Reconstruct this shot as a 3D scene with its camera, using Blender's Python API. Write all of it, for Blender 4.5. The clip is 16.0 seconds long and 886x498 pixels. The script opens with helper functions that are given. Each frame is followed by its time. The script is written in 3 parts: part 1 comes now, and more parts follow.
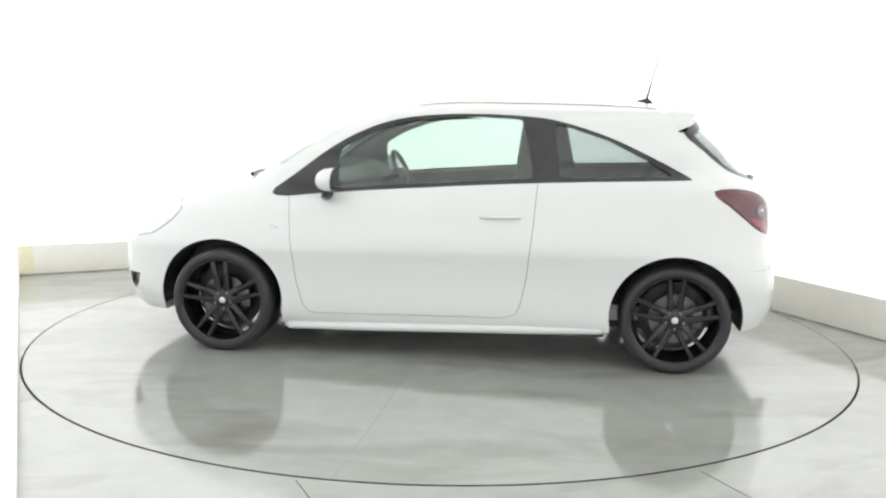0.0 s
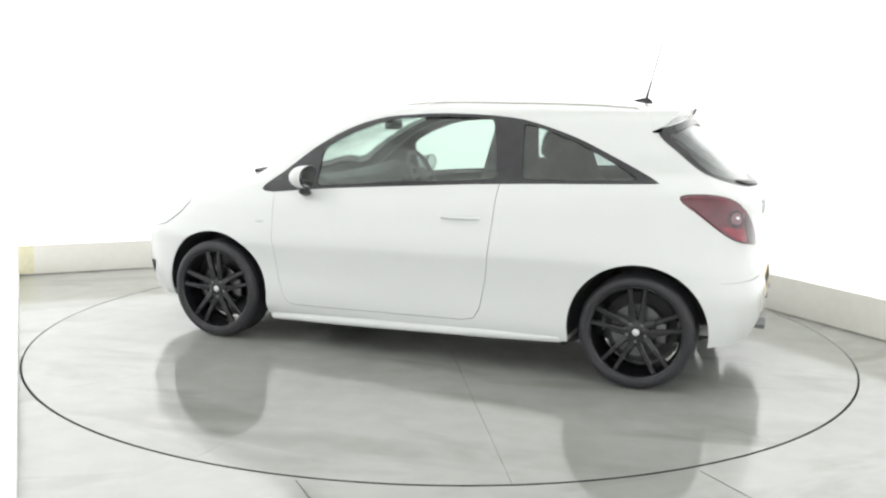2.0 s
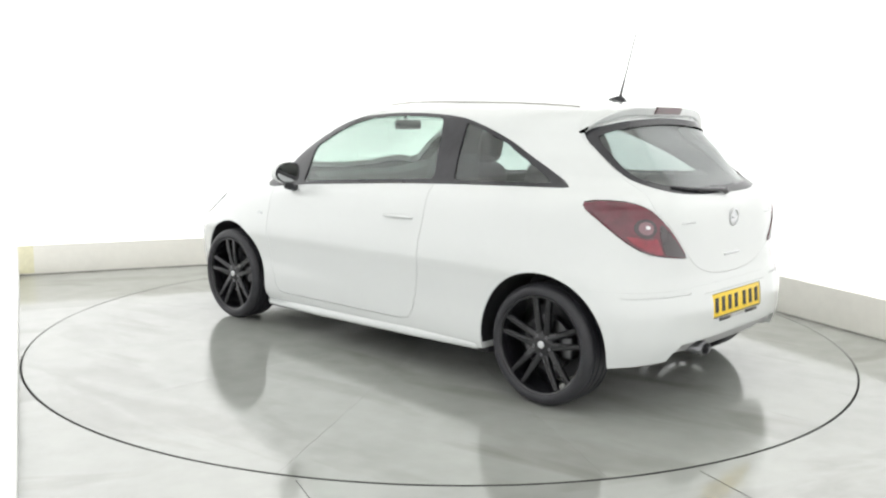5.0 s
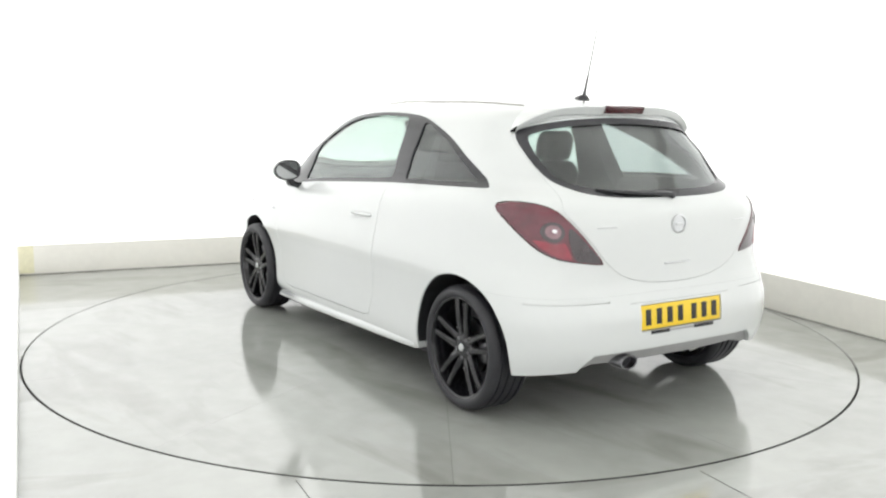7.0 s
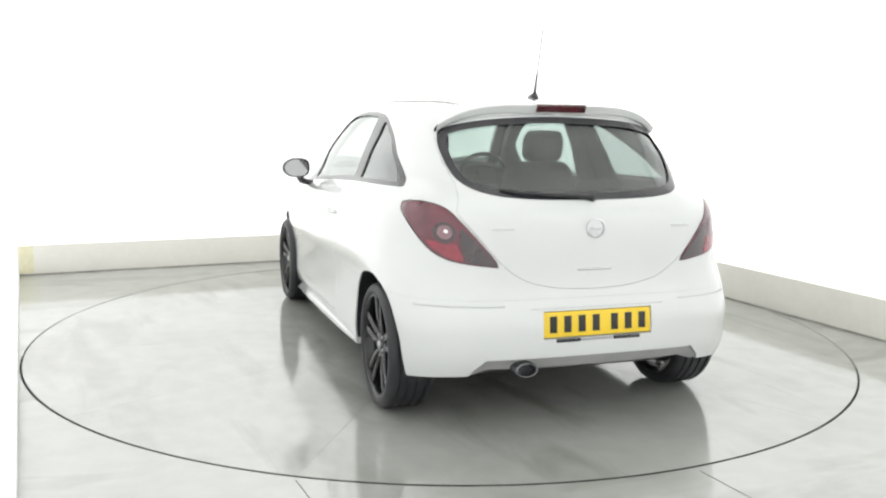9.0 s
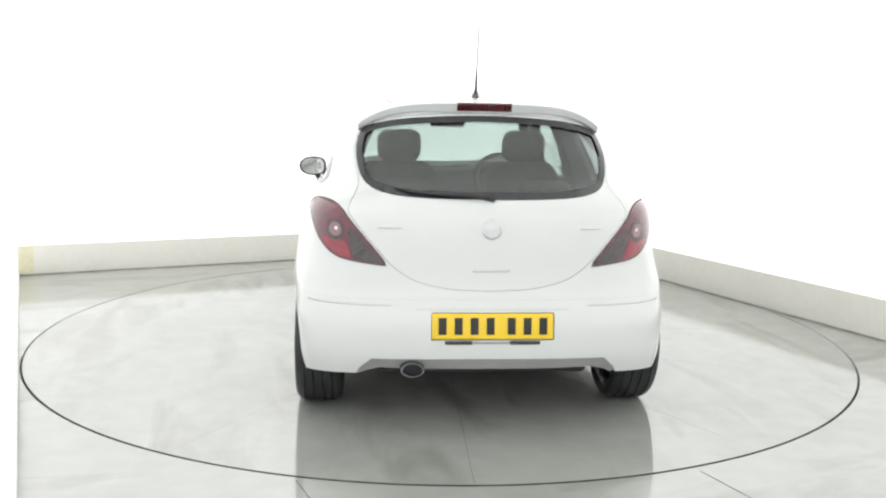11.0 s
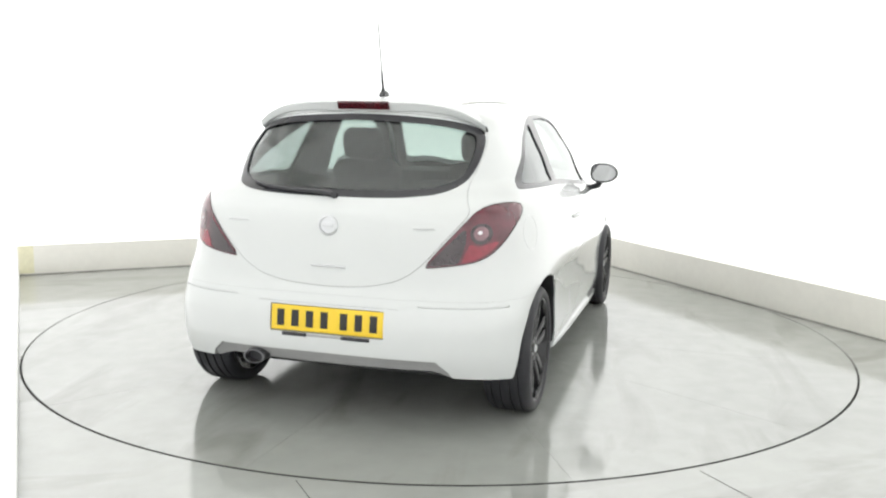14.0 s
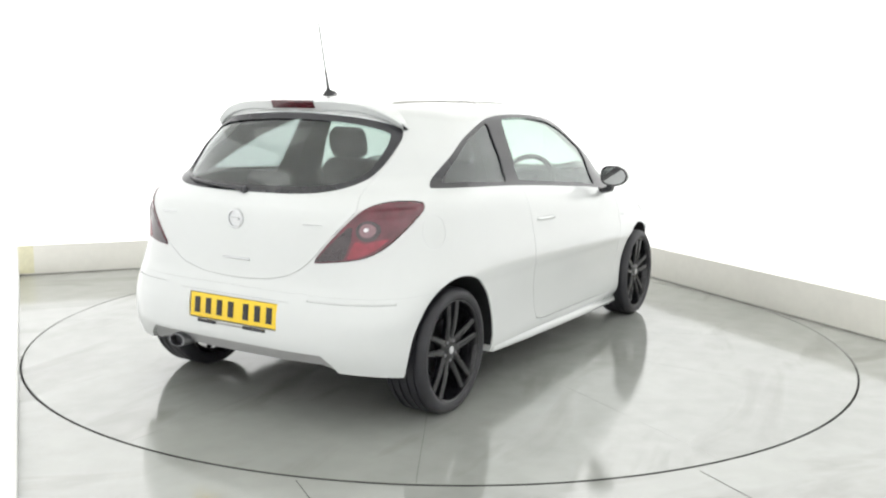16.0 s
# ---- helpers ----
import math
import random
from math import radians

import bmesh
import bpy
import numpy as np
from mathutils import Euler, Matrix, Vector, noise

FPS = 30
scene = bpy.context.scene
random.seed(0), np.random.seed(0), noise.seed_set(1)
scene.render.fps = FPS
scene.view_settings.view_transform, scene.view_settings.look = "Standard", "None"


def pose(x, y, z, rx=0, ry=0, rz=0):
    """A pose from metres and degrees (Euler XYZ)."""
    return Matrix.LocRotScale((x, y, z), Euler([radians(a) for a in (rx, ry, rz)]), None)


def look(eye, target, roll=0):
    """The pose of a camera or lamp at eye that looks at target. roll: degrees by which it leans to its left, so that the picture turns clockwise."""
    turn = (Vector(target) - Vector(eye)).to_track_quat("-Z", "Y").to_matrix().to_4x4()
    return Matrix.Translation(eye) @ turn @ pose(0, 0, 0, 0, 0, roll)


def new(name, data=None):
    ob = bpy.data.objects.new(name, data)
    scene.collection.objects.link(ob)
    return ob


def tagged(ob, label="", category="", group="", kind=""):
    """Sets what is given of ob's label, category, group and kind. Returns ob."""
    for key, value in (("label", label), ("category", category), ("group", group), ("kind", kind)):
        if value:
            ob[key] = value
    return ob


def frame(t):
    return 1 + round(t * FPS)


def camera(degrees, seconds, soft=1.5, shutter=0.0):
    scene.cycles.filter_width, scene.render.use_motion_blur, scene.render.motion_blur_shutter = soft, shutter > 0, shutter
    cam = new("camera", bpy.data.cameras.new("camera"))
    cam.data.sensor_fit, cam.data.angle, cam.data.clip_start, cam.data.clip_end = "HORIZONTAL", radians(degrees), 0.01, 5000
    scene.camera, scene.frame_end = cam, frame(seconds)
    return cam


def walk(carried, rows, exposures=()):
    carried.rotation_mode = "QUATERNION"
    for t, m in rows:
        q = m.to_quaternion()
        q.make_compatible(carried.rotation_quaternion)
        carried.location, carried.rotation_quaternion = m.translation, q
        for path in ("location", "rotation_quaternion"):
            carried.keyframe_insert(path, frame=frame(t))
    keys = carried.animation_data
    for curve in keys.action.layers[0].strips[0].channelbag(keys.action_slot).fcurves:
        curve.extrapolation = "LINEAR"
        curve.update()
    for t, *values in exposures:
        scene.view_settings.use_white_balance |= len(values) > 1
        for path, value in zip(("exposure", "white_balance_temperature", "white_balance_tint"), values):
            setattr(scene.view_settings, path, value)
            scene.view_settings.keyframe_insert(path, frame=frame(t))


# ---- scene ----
import itertools

# the camera stands still on its post beside the wall
cam = camera(52.92, 16.0, soft=2.2)
EYE = (0.0, -5.612, 1.384)
AIM = (0.00573, 0.0, 0.5145)
walk(cam, [(0.0, look(EYE, AIM, 1.005)), (16.0, look(EYE, AIM, 1.005))])

# light: a white photo booth, with unseen broad lamps added under the ceiling as fill
world = bpy.data.worlds.new("world")
scene.world = world
world.use_nodes = True
world.node_tree.nodes["Background"].inputs[0].default_value = (0.9, 0.95, 1.0, 1)
world.node_tree.nodes["Background"].inputs[1].default_value = 0.05
scene.view_settings.exposure = 0.0

TURN = 25.2                     # the room lies turned to the camera
ROOM = pose(0, 0, 0, 0, 0, TURN)
U0, U1, V0, V1, TOP = -2.484, 2.475, -6.2, 2.848, 3.0
DISC = 2.455


def area_lamp(name, m, sx, sy, watts, colour=(1, 1, 1)):
    d = bpy.data.lights.new(name, "AREA")
    d.shape, d.size, d.size_y, d.energy, d.color = "RECTANGLE", sx, sy, watts, colour
    ob = new(name, d)
    ob.matrix_world = m
    return ob


for i, v in enumerate((-4.4, -1.6, 1.2)):
    area_lamp("ceiling_fill_lamp", ROOM @ pose(0, v, TOP - 0.06), 4.4, 2.2, 17, (1.0, 1.0, 0.985))


# ---- materials ----
def material(name, colour, rough=0.5, metal=0.0, vary=0.0, scale=5.0, bump=0.0, bump_scale=60.0, coat=0.0, rough_vary=0.0,
             transmission=0.0, ior=1.5, emit=0.0):
    m = bpy.data.materials.new(name)
    m.use_nodes = True
    t = m.node_tree
    b = t.nodes["Principled BSDF"]
    b.inputs["Base Color"].default_value = (*colour, 1)
    b.inputs["Roughness"].default_value = rough
    b.inputs["Metallic"].default_value = metal
    b.inputs["Coat Weight"].default_value = coat
    b.inputs["Coat Roughness"].default_value = 0.03
    b.inputs["Transmission Weight"].default_value = transmission
    b.inputs["IOR"].default_value = ior
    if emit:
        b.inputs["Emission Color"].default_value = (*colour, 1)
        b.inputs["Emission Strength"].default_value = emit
    if vary or bump or rough_vary:
        co = t.nodes.new("ShaderNodeTexCoord")
    if vary or rough_vary:
        n1, n2 = t.nodes.new("ShaderNodeTexNoise"), t.nodes.new("ShaderNodeTexNoise")
        n1.inputs["Scale"].default_value, n2.inputs["Scale"].default_value = scale, scale * 9
        n1.inputs["Detail"].default_value = n2.inputs["Detail"].default_value = 5
        mix = t.nodes.new("ShaderNodeMix")
        mix.inputs[0].default_value = 0.35
        t.links.new(co.outputs["Object"], n1.inputs["Vector"])
        t.links.new(co.outputs["Object"], n2.inputs["Vector"])
        t.links.new(n1.outputs["Fac"], mix.inputs[2])
        t.links.new(n2.outputs["Fac"], mix.inputs[3])
        if vary:
            ramp = t.nodes.new("ShaderNodeValToRGB")
            ramp.color_ramp.elements[0].position, ramp.color_ramp.elements[1].position = 0.3, 0.7
            ramp.color_ramp.elements[0].color = (*[c * (1 - vary) for c in colour], 1)
            ramp.color_ramp.elements[1].color = (*[min(1, c * (1 + vary)) for c in colour], 1)
            t.links.new(mix.outputs[0], ramp.inputs[0])
            t.links.new(ramp.outputs[0], b.inputs["Base Color"])
        if rough_vary:
            mr = t.nodes.new("ShaderNodeMapRange")
            mr.inputs[1].default_value, mr.inputs[2].default_value = 0.3, 0.7
            mr.inputs[3].default_value, mr.inputs[4].default_value = max(0, rough - rough_vary), rough + rough_vary
            t.links.new(mix.outputs[0], mr.inputs[0])
            t.links.new(mr.outputs[0], b.inputs["Roughness"])
    if bump:
        nb, bm_ = t.nodes.new("ShaderNodeTexNoise"), t.nodes.new("ShaderNodeBump")
        nb.inputs["Scale"].default_value, nb.inputs["Detail"].default_value = bump_scale, 4
        bm_.inputs["Strength"].default_value, bm_.inputs["Distance"].default_value = bump, 0.004
        t.links.new(co.outputs["Object"], nb.inputs["Vector"])
        t.links.new(nb.outputs["Fac"], bm_.inputs["Height"])
        t.links.new(bm_.outputs[0], b.inputs["Normal"])
    return m


M_FLOOR = material("polished_concrete", (0.378, 0.390, 0.364), 0.10, vary=0.14, scale=0.8, rough_vary=0.035, bump=0.012, bump_scale=2.2, ior=2.4)


def stain(mat, amount=0.45):
    """Irregular darker patches and long wipe marks, over the base colour."""
    t = mat.node_tree
    b = t.nodes["Principled BSDF"]
    base = b.inputs["Base Color"].links[0].from_socket
    co, mp = t.nodes.new("ShaderNodeTexCoord"), t.nodes.new("ShaderNodeMapping")
    mp.inputs["Rotation"].default_value, mp.inputs["Scale"].default_value = (0, 0, 0.5), (0.7, 2.6, 1)
    n = t.nodes.new("ShaderNodeTexNoise")
    n.inputs["Scale"].default_value, n.inputs["Detail"].default_value, n.inputs["Distortion"].default_value = 1.3, 8, 0.6
    r = t.nodes.new("ShaderNodeMapRange")
    r.inputs[1].default_value, r.inputs[2].default_value, r.inputs[3].default_value, r.inputs[4].default_value = 0.53, 0.72, 0.0, amount
    mix = t.nodes.new("ShaderNodeMix")
    mix.data_type = "RGBA"
    mix.inputs[7].default_value = (0.150, 0.140, 0.122, 1)
    t.links.new(co.outputs["Object"], mp.inputs["Vector"])
    t.links.new(mp.outputs[0], n.inputs["Vector"])
    t.links.new(n.outputs["Fac"], r.inputs[0])
    t.links.new(r.outputs[0], mix.inputs[0])
    t.links.new(base, mix.inputs[6])
    t.links.new(mix.outputs[2], b.inputs["Base Color"])


stain(M_FLOOR, 0.40)
M_WALL = material("white_paint_wall", (0.84, 0.84, 0.82), 0.6, vary=0.02, scale=0.7, bump=0.03, bump_scale=40)
# wall white with emission added, so the walls read overexposed and light the car
M_GLOW = material("glowing_white_wall", (0.86, 0.86, 0.86), 0.7, vary=0.015, scale=0.6, bump=0.02, bump_scale=40, emit=0.80)
M_BASE = material("cream_board", (0.84, 0.825, 0.765), 0.45, vary=0.05, scale=2.0, bump=0.03)
# grey for the contact shade under the base boards, and for the roof seams
M_SHADE_SEAM = material("grey_shade_and_seam", (0.34, 0.33, 0.30), 0.6, vary=0.3, scale=6)
M_TAPE = material("yellowed_tape", (0.80, 0.77, 0.56), 0.5, vary=0.12, scale=14)
M_JOINT = material("dark_joint", (0.02, 0.022, 0.02), 0.7, vary=0.3, scale=4)
M_PAINT = material("white_paint", (0.635, 0.655, 0.648), 0.22, vary=0.012, scale=3.0, coat=0.9)
M_TRIM = material("black_trim", (0.024, 0.024, 0.028), 0.14, vary=0.2, scale=20)
M_PLASTIC = material("black_plastic", (0.015, 0.015, 0.017), 0.5, vary=0.25, scale=30, bump=0.05, bump_scale=400)
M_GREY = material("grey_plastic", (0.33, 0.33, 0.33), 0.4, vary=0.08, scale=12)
M_RUBBER = material("tyre_rubber", (0.019, 0.019, 0.023), 0.50, vary=0.25, scale=15, bump=0.1, bump_scale=150)
M_RIM = material("black_rim", (0.010, 0.010, 0.012), 0.16, vary=0.15, scale=25, ior=1.5)
M_STEEL = material("brake_steel", (0.12, 0.12, 0.125), 0.35, metal=1.0, vary=0.15, scale=18)
M_PIPE = material("dull_steel", (0.20, 0.20, 0.21), 0.28, metal=1.0, vary=0.2, scale=25)
M_GLASS = material("clear_glass", (0.72, 0.835, 0.778), 0.0, transmission=1.0, ior=1.58)
M_TINT = material("tinted_glass", (0.57, 0.635, 0.615), 0.0, transmission=1.0, ior=1.58)
M_MIRROR = material("mirror_glass", (0.50, 0.505, 0.51), 0.03, metal=1.0)
M_RED = material("red_lens", (0.105, 0.014, 0.026), 0.10, vary=0.3, scale=16, coat=0.8)
M_BRIGHT = material("bright_red_lens", (0.24, 0.012, 0.030), 0.12, vary=0.25, scale=30, coat=0.8)
M_BRAKE = material("brake_lens", (0.06, 0.006, 0.010), 0.15, vary=0.3, scale=20, coat=0.8)
M_SILVER = material("satin_silver", (0.62, 0.63, 0.64), 0.32, metal=0.7, vary=0.06, scale=40)
M_SMOKE = material("smoked_lens", (0.035, 0.022, 0.026), 0.12, vary=0.3, scale=16, coat=0.8)
M_CLEAR = material("clear_lens", (0.22, 0.13, 0.145), 0.12, metal=0.4, vary=0.2, scale=60, coat=0.8)
M_HEAD = material("headlamp_lens", (0.62, 0.64, 0.65), 0.08, metal=0.3, vary=0.15, scale=25, coat=1.0)
M_YELLOW = material("yellow_plate", (0.86, 0.60, 0.035), 0.35, vary=0.03, scale=20)
M_INK = material("plate_ink", (0.02, 0.02, 0.02), 0.5)
M_CLOTH = material("dark_cloth", (0.014, 0.014, 0.016), 0.85, vary=0.25, scale=25, bump=0.2, bump_scale=500)
M_LINING = material("grey_lining", (0.035, 0.035, 0.037), 0.85, vary=0.15, scale=10)


# ---- mesh helpers ----
def mesh_object(name, bm, mat, smooth=True, angle=40):
    bmesh.ops.recalc_face_normals(bm, faces=bm.faces)
    me = bpy.data.meshes.new(name)
    bm.to_mesh(me)
    bm.free()
    me.materials.append(mat)
    if smooth:
        me.shade_smooth()
        me.set_sharp_from_angle(angle=radians(angle))
    return new(name, me)


def part(name, bm, mat, parent, label="", angle=40):
    ob = mesh_object(name, bm, mat, True, angle) if isinstance(bm, bmesh.types.BMesh) else bm
    ob.parent = parent
    ob.name = name
    return tagged(ob, label)


def box(x0, x1, y0, y1, z0, z1, bevel=0.0, bm=None, m=None):
    bm = bm or bmesh.new()
    r = bmesh.ops.create_cube(bm, size=1, matrix=Matrix.Translation(((x0 + x1) / 2, (y0 + y1) / 2, (z0 + z1) / 2)) @ Matrix.Diagonal((x1 - x0, y1 - y0, z1 - z0, 1)))
    if bevel:
        es = list({e for v in r["verts"] for e in v.link_edges})
        bmesh.ops.bevel(bm, geom=es, offset=bevel, segments=3, affect="EDGES", profile=0.5)
    if m is not None:
        bmesh.ops.transform(bm, matrix=m, verts=bm.verts)
    return bm


def prism(points, axis, lo, hi):
    """A closed prism: the outline lies in the two other axes, and runs along axis from lo to hi."""
    bm = bmesh.new()
    def place(p, w):
        q = list(p)
        q.insert(axis, w)
        return q
    a, b = [bm.verts.new(place(p, lo)) for p in points], [bm.verts.new(place(p, hi)) for p in points]
    bm.faces.new(a)
    bm.faces.new(b[::-1])
    n = len(points)
    for i in range(n):
        bm.faces.new((a[i], b[i], b[(i + 1) % n], a[(i + 1) % n]))
    bmesh.ops.triangulate(bm, faces=bm.faces)
    bmesh.ops.recalc_face_normals(bm, faces=bm.faces)
    return bm


def rounded(points, times=2):
    """Corner cutting, to smooth a closed outline."""
    for _ in range(times):
        out = []
        for i, p in enumerate(points):
            q = points[(i + 1) % len(points)]
            out += [(0.75 * p[0] + 0.25 * q[0], 0.75 * p[1] + 0.25 * q[1]), (0.25 * p[0] + 0.75 * q[0], 0.25 * p[1] + 0.75 * q[1])]
        points = out
    return points


def fillet(points, r, steps=5):
    """A closed outline with its corners rounded to about r."""
    out = []
    n = len(points)
    for i in range(n):
        a, p, b = Vector(points[i - 1]), Vector(points[i]), Vector(points[(i + 1) % n])
        p0 = p + (a - p).normalized() * min(r, (a - p).length * 0.45)
        p1 = p + (b - p).normalized() * min(r, (b - p).length * 0.45)
        for k in range(steps):
            t = k / (steps - 1)
            out.append(tuple(p0 * (1 - t) ** 2 + p * 2 * t * (1 - t) + p1 * t * t))
    return out


def shrunk(points, d):
    """A closed outline moved inwards by d."""
    n = len(points)
    turn = sum(points[i][0] * points[(i + 1) % n][1] - points[(i + 1) % n][0] * points[i][1] for i in range(n))
    sign = 1 if turn > 0 else -1
    out = []
    for i in range(n):
        a, p, b = Vector(points[i - 1]), Vector(points[i]), Vector(points[(i + 1) % n])
        e1, e2 = (p - a).normalized(), (b - p).normalized()
        n1, n2 = Vector((-e1.y, e1.x)) * sign, Vector((-e2.y, e2.x)) * sign
        k = (n1 + n2)
        k = k / max(0.5, k.length_squared / 2)
        out.append(tuple(p + k * d))
    return out


def mirrored(points):
    return [(-p[0], p[1]) for p in points]


def cut(ob, tool, how="DIFFERENCE", keep_tool=False):
    """Boolean of a mesh object with a bmesh or object; the result stays in ob."""
    if isinstance(tool, bmesh.types.BMesh):
        me = bpy.data.meshes.new("tool")
        tool.to_mesh(me)
        tool.free()
        tool = new("tool", me)
    mod = ob.modifiers.new("cut", "BOOLEAN")
    mod.operation, mod.solver, mod.object = how, SOLVER, tool
    bpy.context.view_layer.update()
    me = bpy.data.meshes.new_from_object(ob.evaluated_get(bpy.context.evaluated_depsgraph_get()))
    ob.modifiers.clear()
    old, ob.data = ob.data, me
    bpy.data.meshes.remove(old)
    if not keep_tool:
        data = tool.data
        bpy.data.objects.remove(tool)
        bpy.data.meshes.remove(data)
    return ob


SOLVER = "MANIFOLD"


def twin(ob, name):
    c = new(name, ob.data.copy())
    return c


def lathe(profile, steps=64, axis="y", closed=True):
    """Turns a closed profile of (radius, along) about an axis."""
    bm = bmesh.new()
    rings = []
    for i in range(steps):
        a = 2 * math.pi * i / steps
        c, s_ = math.cos(a), math.sin(a)
        rings.append([bm.verts.new((r * c, w, r * s_) if axis == "y" else (r * c, r * s_, w)) for r, w in profile])
    n = len(profile)
    for i in range(steps):
        p, q = rings[i], rings[(i + 1) % steps]
        for j in range(n if closed else n - 1):
            k = (j + 1) % n
            bm.faces.new((p[j], p[k], q[k], q[j]))
    return bm


def tube(points, radii, sides=10, bm=None, flat=1.0):
    """A round rod along points."""
    bm = bm or bmesh.new()
    pts = [Vector(p) for p in points]
    rings = []
    for i, p in enumerate(pts):
        d = (pts[min(i + 1, len(pts) - 1)] - pts[max(i - 1, 0)]).normalized()
        ref = Vector((0, 0, 1)) if abs(d.z) < 0.9 else Vector((1, 0, 0))
        e = d.cross(ref).normalized()
        f = d.cross(e)
        r = radii[i] if isinstance(radii, (list, tuple)) else radii
        rings.append([bm.verts.new(p + e * math.cos(2 * math.pi * j / sides) * r + f * math.sin(2 * math.pi * j / sides) * r * flat) for j in range(sides)])
    for a, b in zip(rings, rings[1:]):
        for j in range(sides):
            bm.faces.new((a[j], a[(j + 1) % sides], b[(j + 1) % sides], b[j]))
    bm.faces.new(rings[0])
    bm.faces.new(rings[-1][::-1])
    return bm


# ---- the room ----
def room_box(name, u0, u1, v0, v1, z0, z1, mat, label, category, kind="structure", bevel=0.0):
    ob = mesh_object(name, box(u0, u1, v0, v1, z0, z1, bevel), mat)
    ob.matrix_world = ROOM
    return tagged(ob, label, category, kind=kind)


def build_room():
    T = 0.12
    # all four walls carry the added glow, the unseen front one too
    room_box("wall_back", U0 - T, U1 + T, V1, V1 + T, -0.1, TOP, M_GLOW, "plain bright white booth wall with an added glow, above a cream base board", "wall")
    room_box("wall_right", U1, U1 + T, V0, V1, -0.1, TOP, M_GLOW, "plain bright white booth wall with an added glow, beside the turntable", "wall")
    room_box("wall_left", U0 - T, U0, V0, V1, -0.1, TOP, M_GLOW, "plain white wall with an added glow that runs past the camera", "wall")
    room_box("wall_front", U0 - T, U1 + T, V0 - T, V0, -0.1, TOP, M_GLOW, "unseen white wall with an added glow behind the camera", "wall")
    room_box("ceiling", U0 - T, U1 + T, V0 - T, V1 + T, TOP, TOP + 0.1, M_WALL, "plain white ceiling", "ceiling")
    room_box("baseboard_back", U0 + 0.004, U1 - 0.022, V1 - 0.02, V1 + 0.002, 0.0, 0.245, M_BASE, "cream painted base board along the wall", "baseboard", bevel=0.004)
    room_box("baseboard_right", U1 - 0.02, U1 + 0.002, V0 + 0.01, V1 - 0.002, 0.0, 0.262, M_BASE, "cream painted base board along the wall", "baseboard", bevel=0.004)
    # thin grey strips stand in for the contact shade between board and floor
    room_box("trim_shade_back", U0 + 0.006, U1 - 0.024, V1 - 0.0225, V1 - 0.0205, 0.0005, 0.010, M_SHADE_SEAM, "grey strip painted as contact shade at the foot of the base board", "trim")
    room_box("trim_shade_right", U1 - 0.0225, U1 - 0.0205, V0 + 0.012, V1 - 0.026, 0.0005, 0.010, M_SHADE_SEAM, "grey strip painted as contact shade at the foot of the base board", "trim")
    room_box("trim_tape", U0 + 0.02, U0 + 0.13, V1 - 0.0215, V1 - 0.0195, 0.014, 0.24, M_TAPE, "pale yellow tape at the end of the base board", "trim")
    room_box("trim_left", U0 - 0.002, U0 + 0.016, V0 + 0.01, V1 - 0.024, 0.0, 0.05, M_WALL, "low white trim at the foot of the wall", "trim", bevel=0.003)
    # floor sheet with a round opening for the turntable
    bm = bmesh.new()
    n = 240
    angs = sorted({2 * math.pi * i / n for i in range(n)} | {math.atan2(v, u) % (2 * math.pi) for u in (U0 - .1, U1 + .1) for v in (V0 - .1, V1 + .1)})
    rows = []
    for a in angs:
        c, s_ = math.cos(a), math.sin(a)
        k = min(((U1 + .1) if c > 0 else (U0 - .1)) / c if abs(c) > 1e-9 else 1e9, ((V1 + .1) if s_ > 0 else (V0 - .1)) / s_ if abs(s_) > 1e-9 else 1e9)
        r = DISC + 0.007
        rows.append([bm.verts.new((r * c, r * s_, -0.03)), bm.verts.new((r * c, r * s_, -0.003)), bm.verts.new(((r + .003) * c, (r + .003) * s_, 0)), bm.verts.new((k * c, k * s_, 0)), bm.verts.new((k * c, k * s_, -0.03))])
    for p, q in zip(rows, rows[1:] + rows[:1]):
        for j in range(5):
            bm.faces.new((p[j], p[(j + 1) % 5], q[(j + 1) % 5], q[j]))
    fl = mesh_object("floor", bm, M_FLOOR)
    fl.matrix_world = ROOM
    tagged(fl, "polished pale grey concrete floor with a glossy sheen", "floor", kind="structure")
    pit = mesh_object("trim_pit", lathe([(DISC - 0.08, -0.06), (DISC + 0.06, -0.06), (DISC + 0.06, -0.034), (DISC - 0.08, -0.034)], 128, "z"), M_JOINT)
    tagged(pit, "dark gap round the edge of the turntable", "trim", kind="structure")
    for x, y, turn in ((-0.548, -2.406, -64.3), (1.019, -2.252, -64.1)):
        ob = mesh_object("trim_joint", box(0.0, 2.6, -0.0015, 0.0015, -0.002, 0.0012), M_JOINT)
        ob.matrix_world = pose(x, y, 0, 0, 0, turn) @ pose(0.03, 0, 0)
        tagged(ob, "thin dark joint in the concrete floor", "trim", kind="structure")


build_room()

turntable = mesh_object("turntable", lathe([(0.0001, -0.03), (DISC - 0.003, -0.03), (DISC - 0.003, -0.006), (0.0001, -0.006)], 240, "z", True), M_JOINT)
tagged(turntable, "round polished grey concrete turntable set flush in the floor", "turntable")


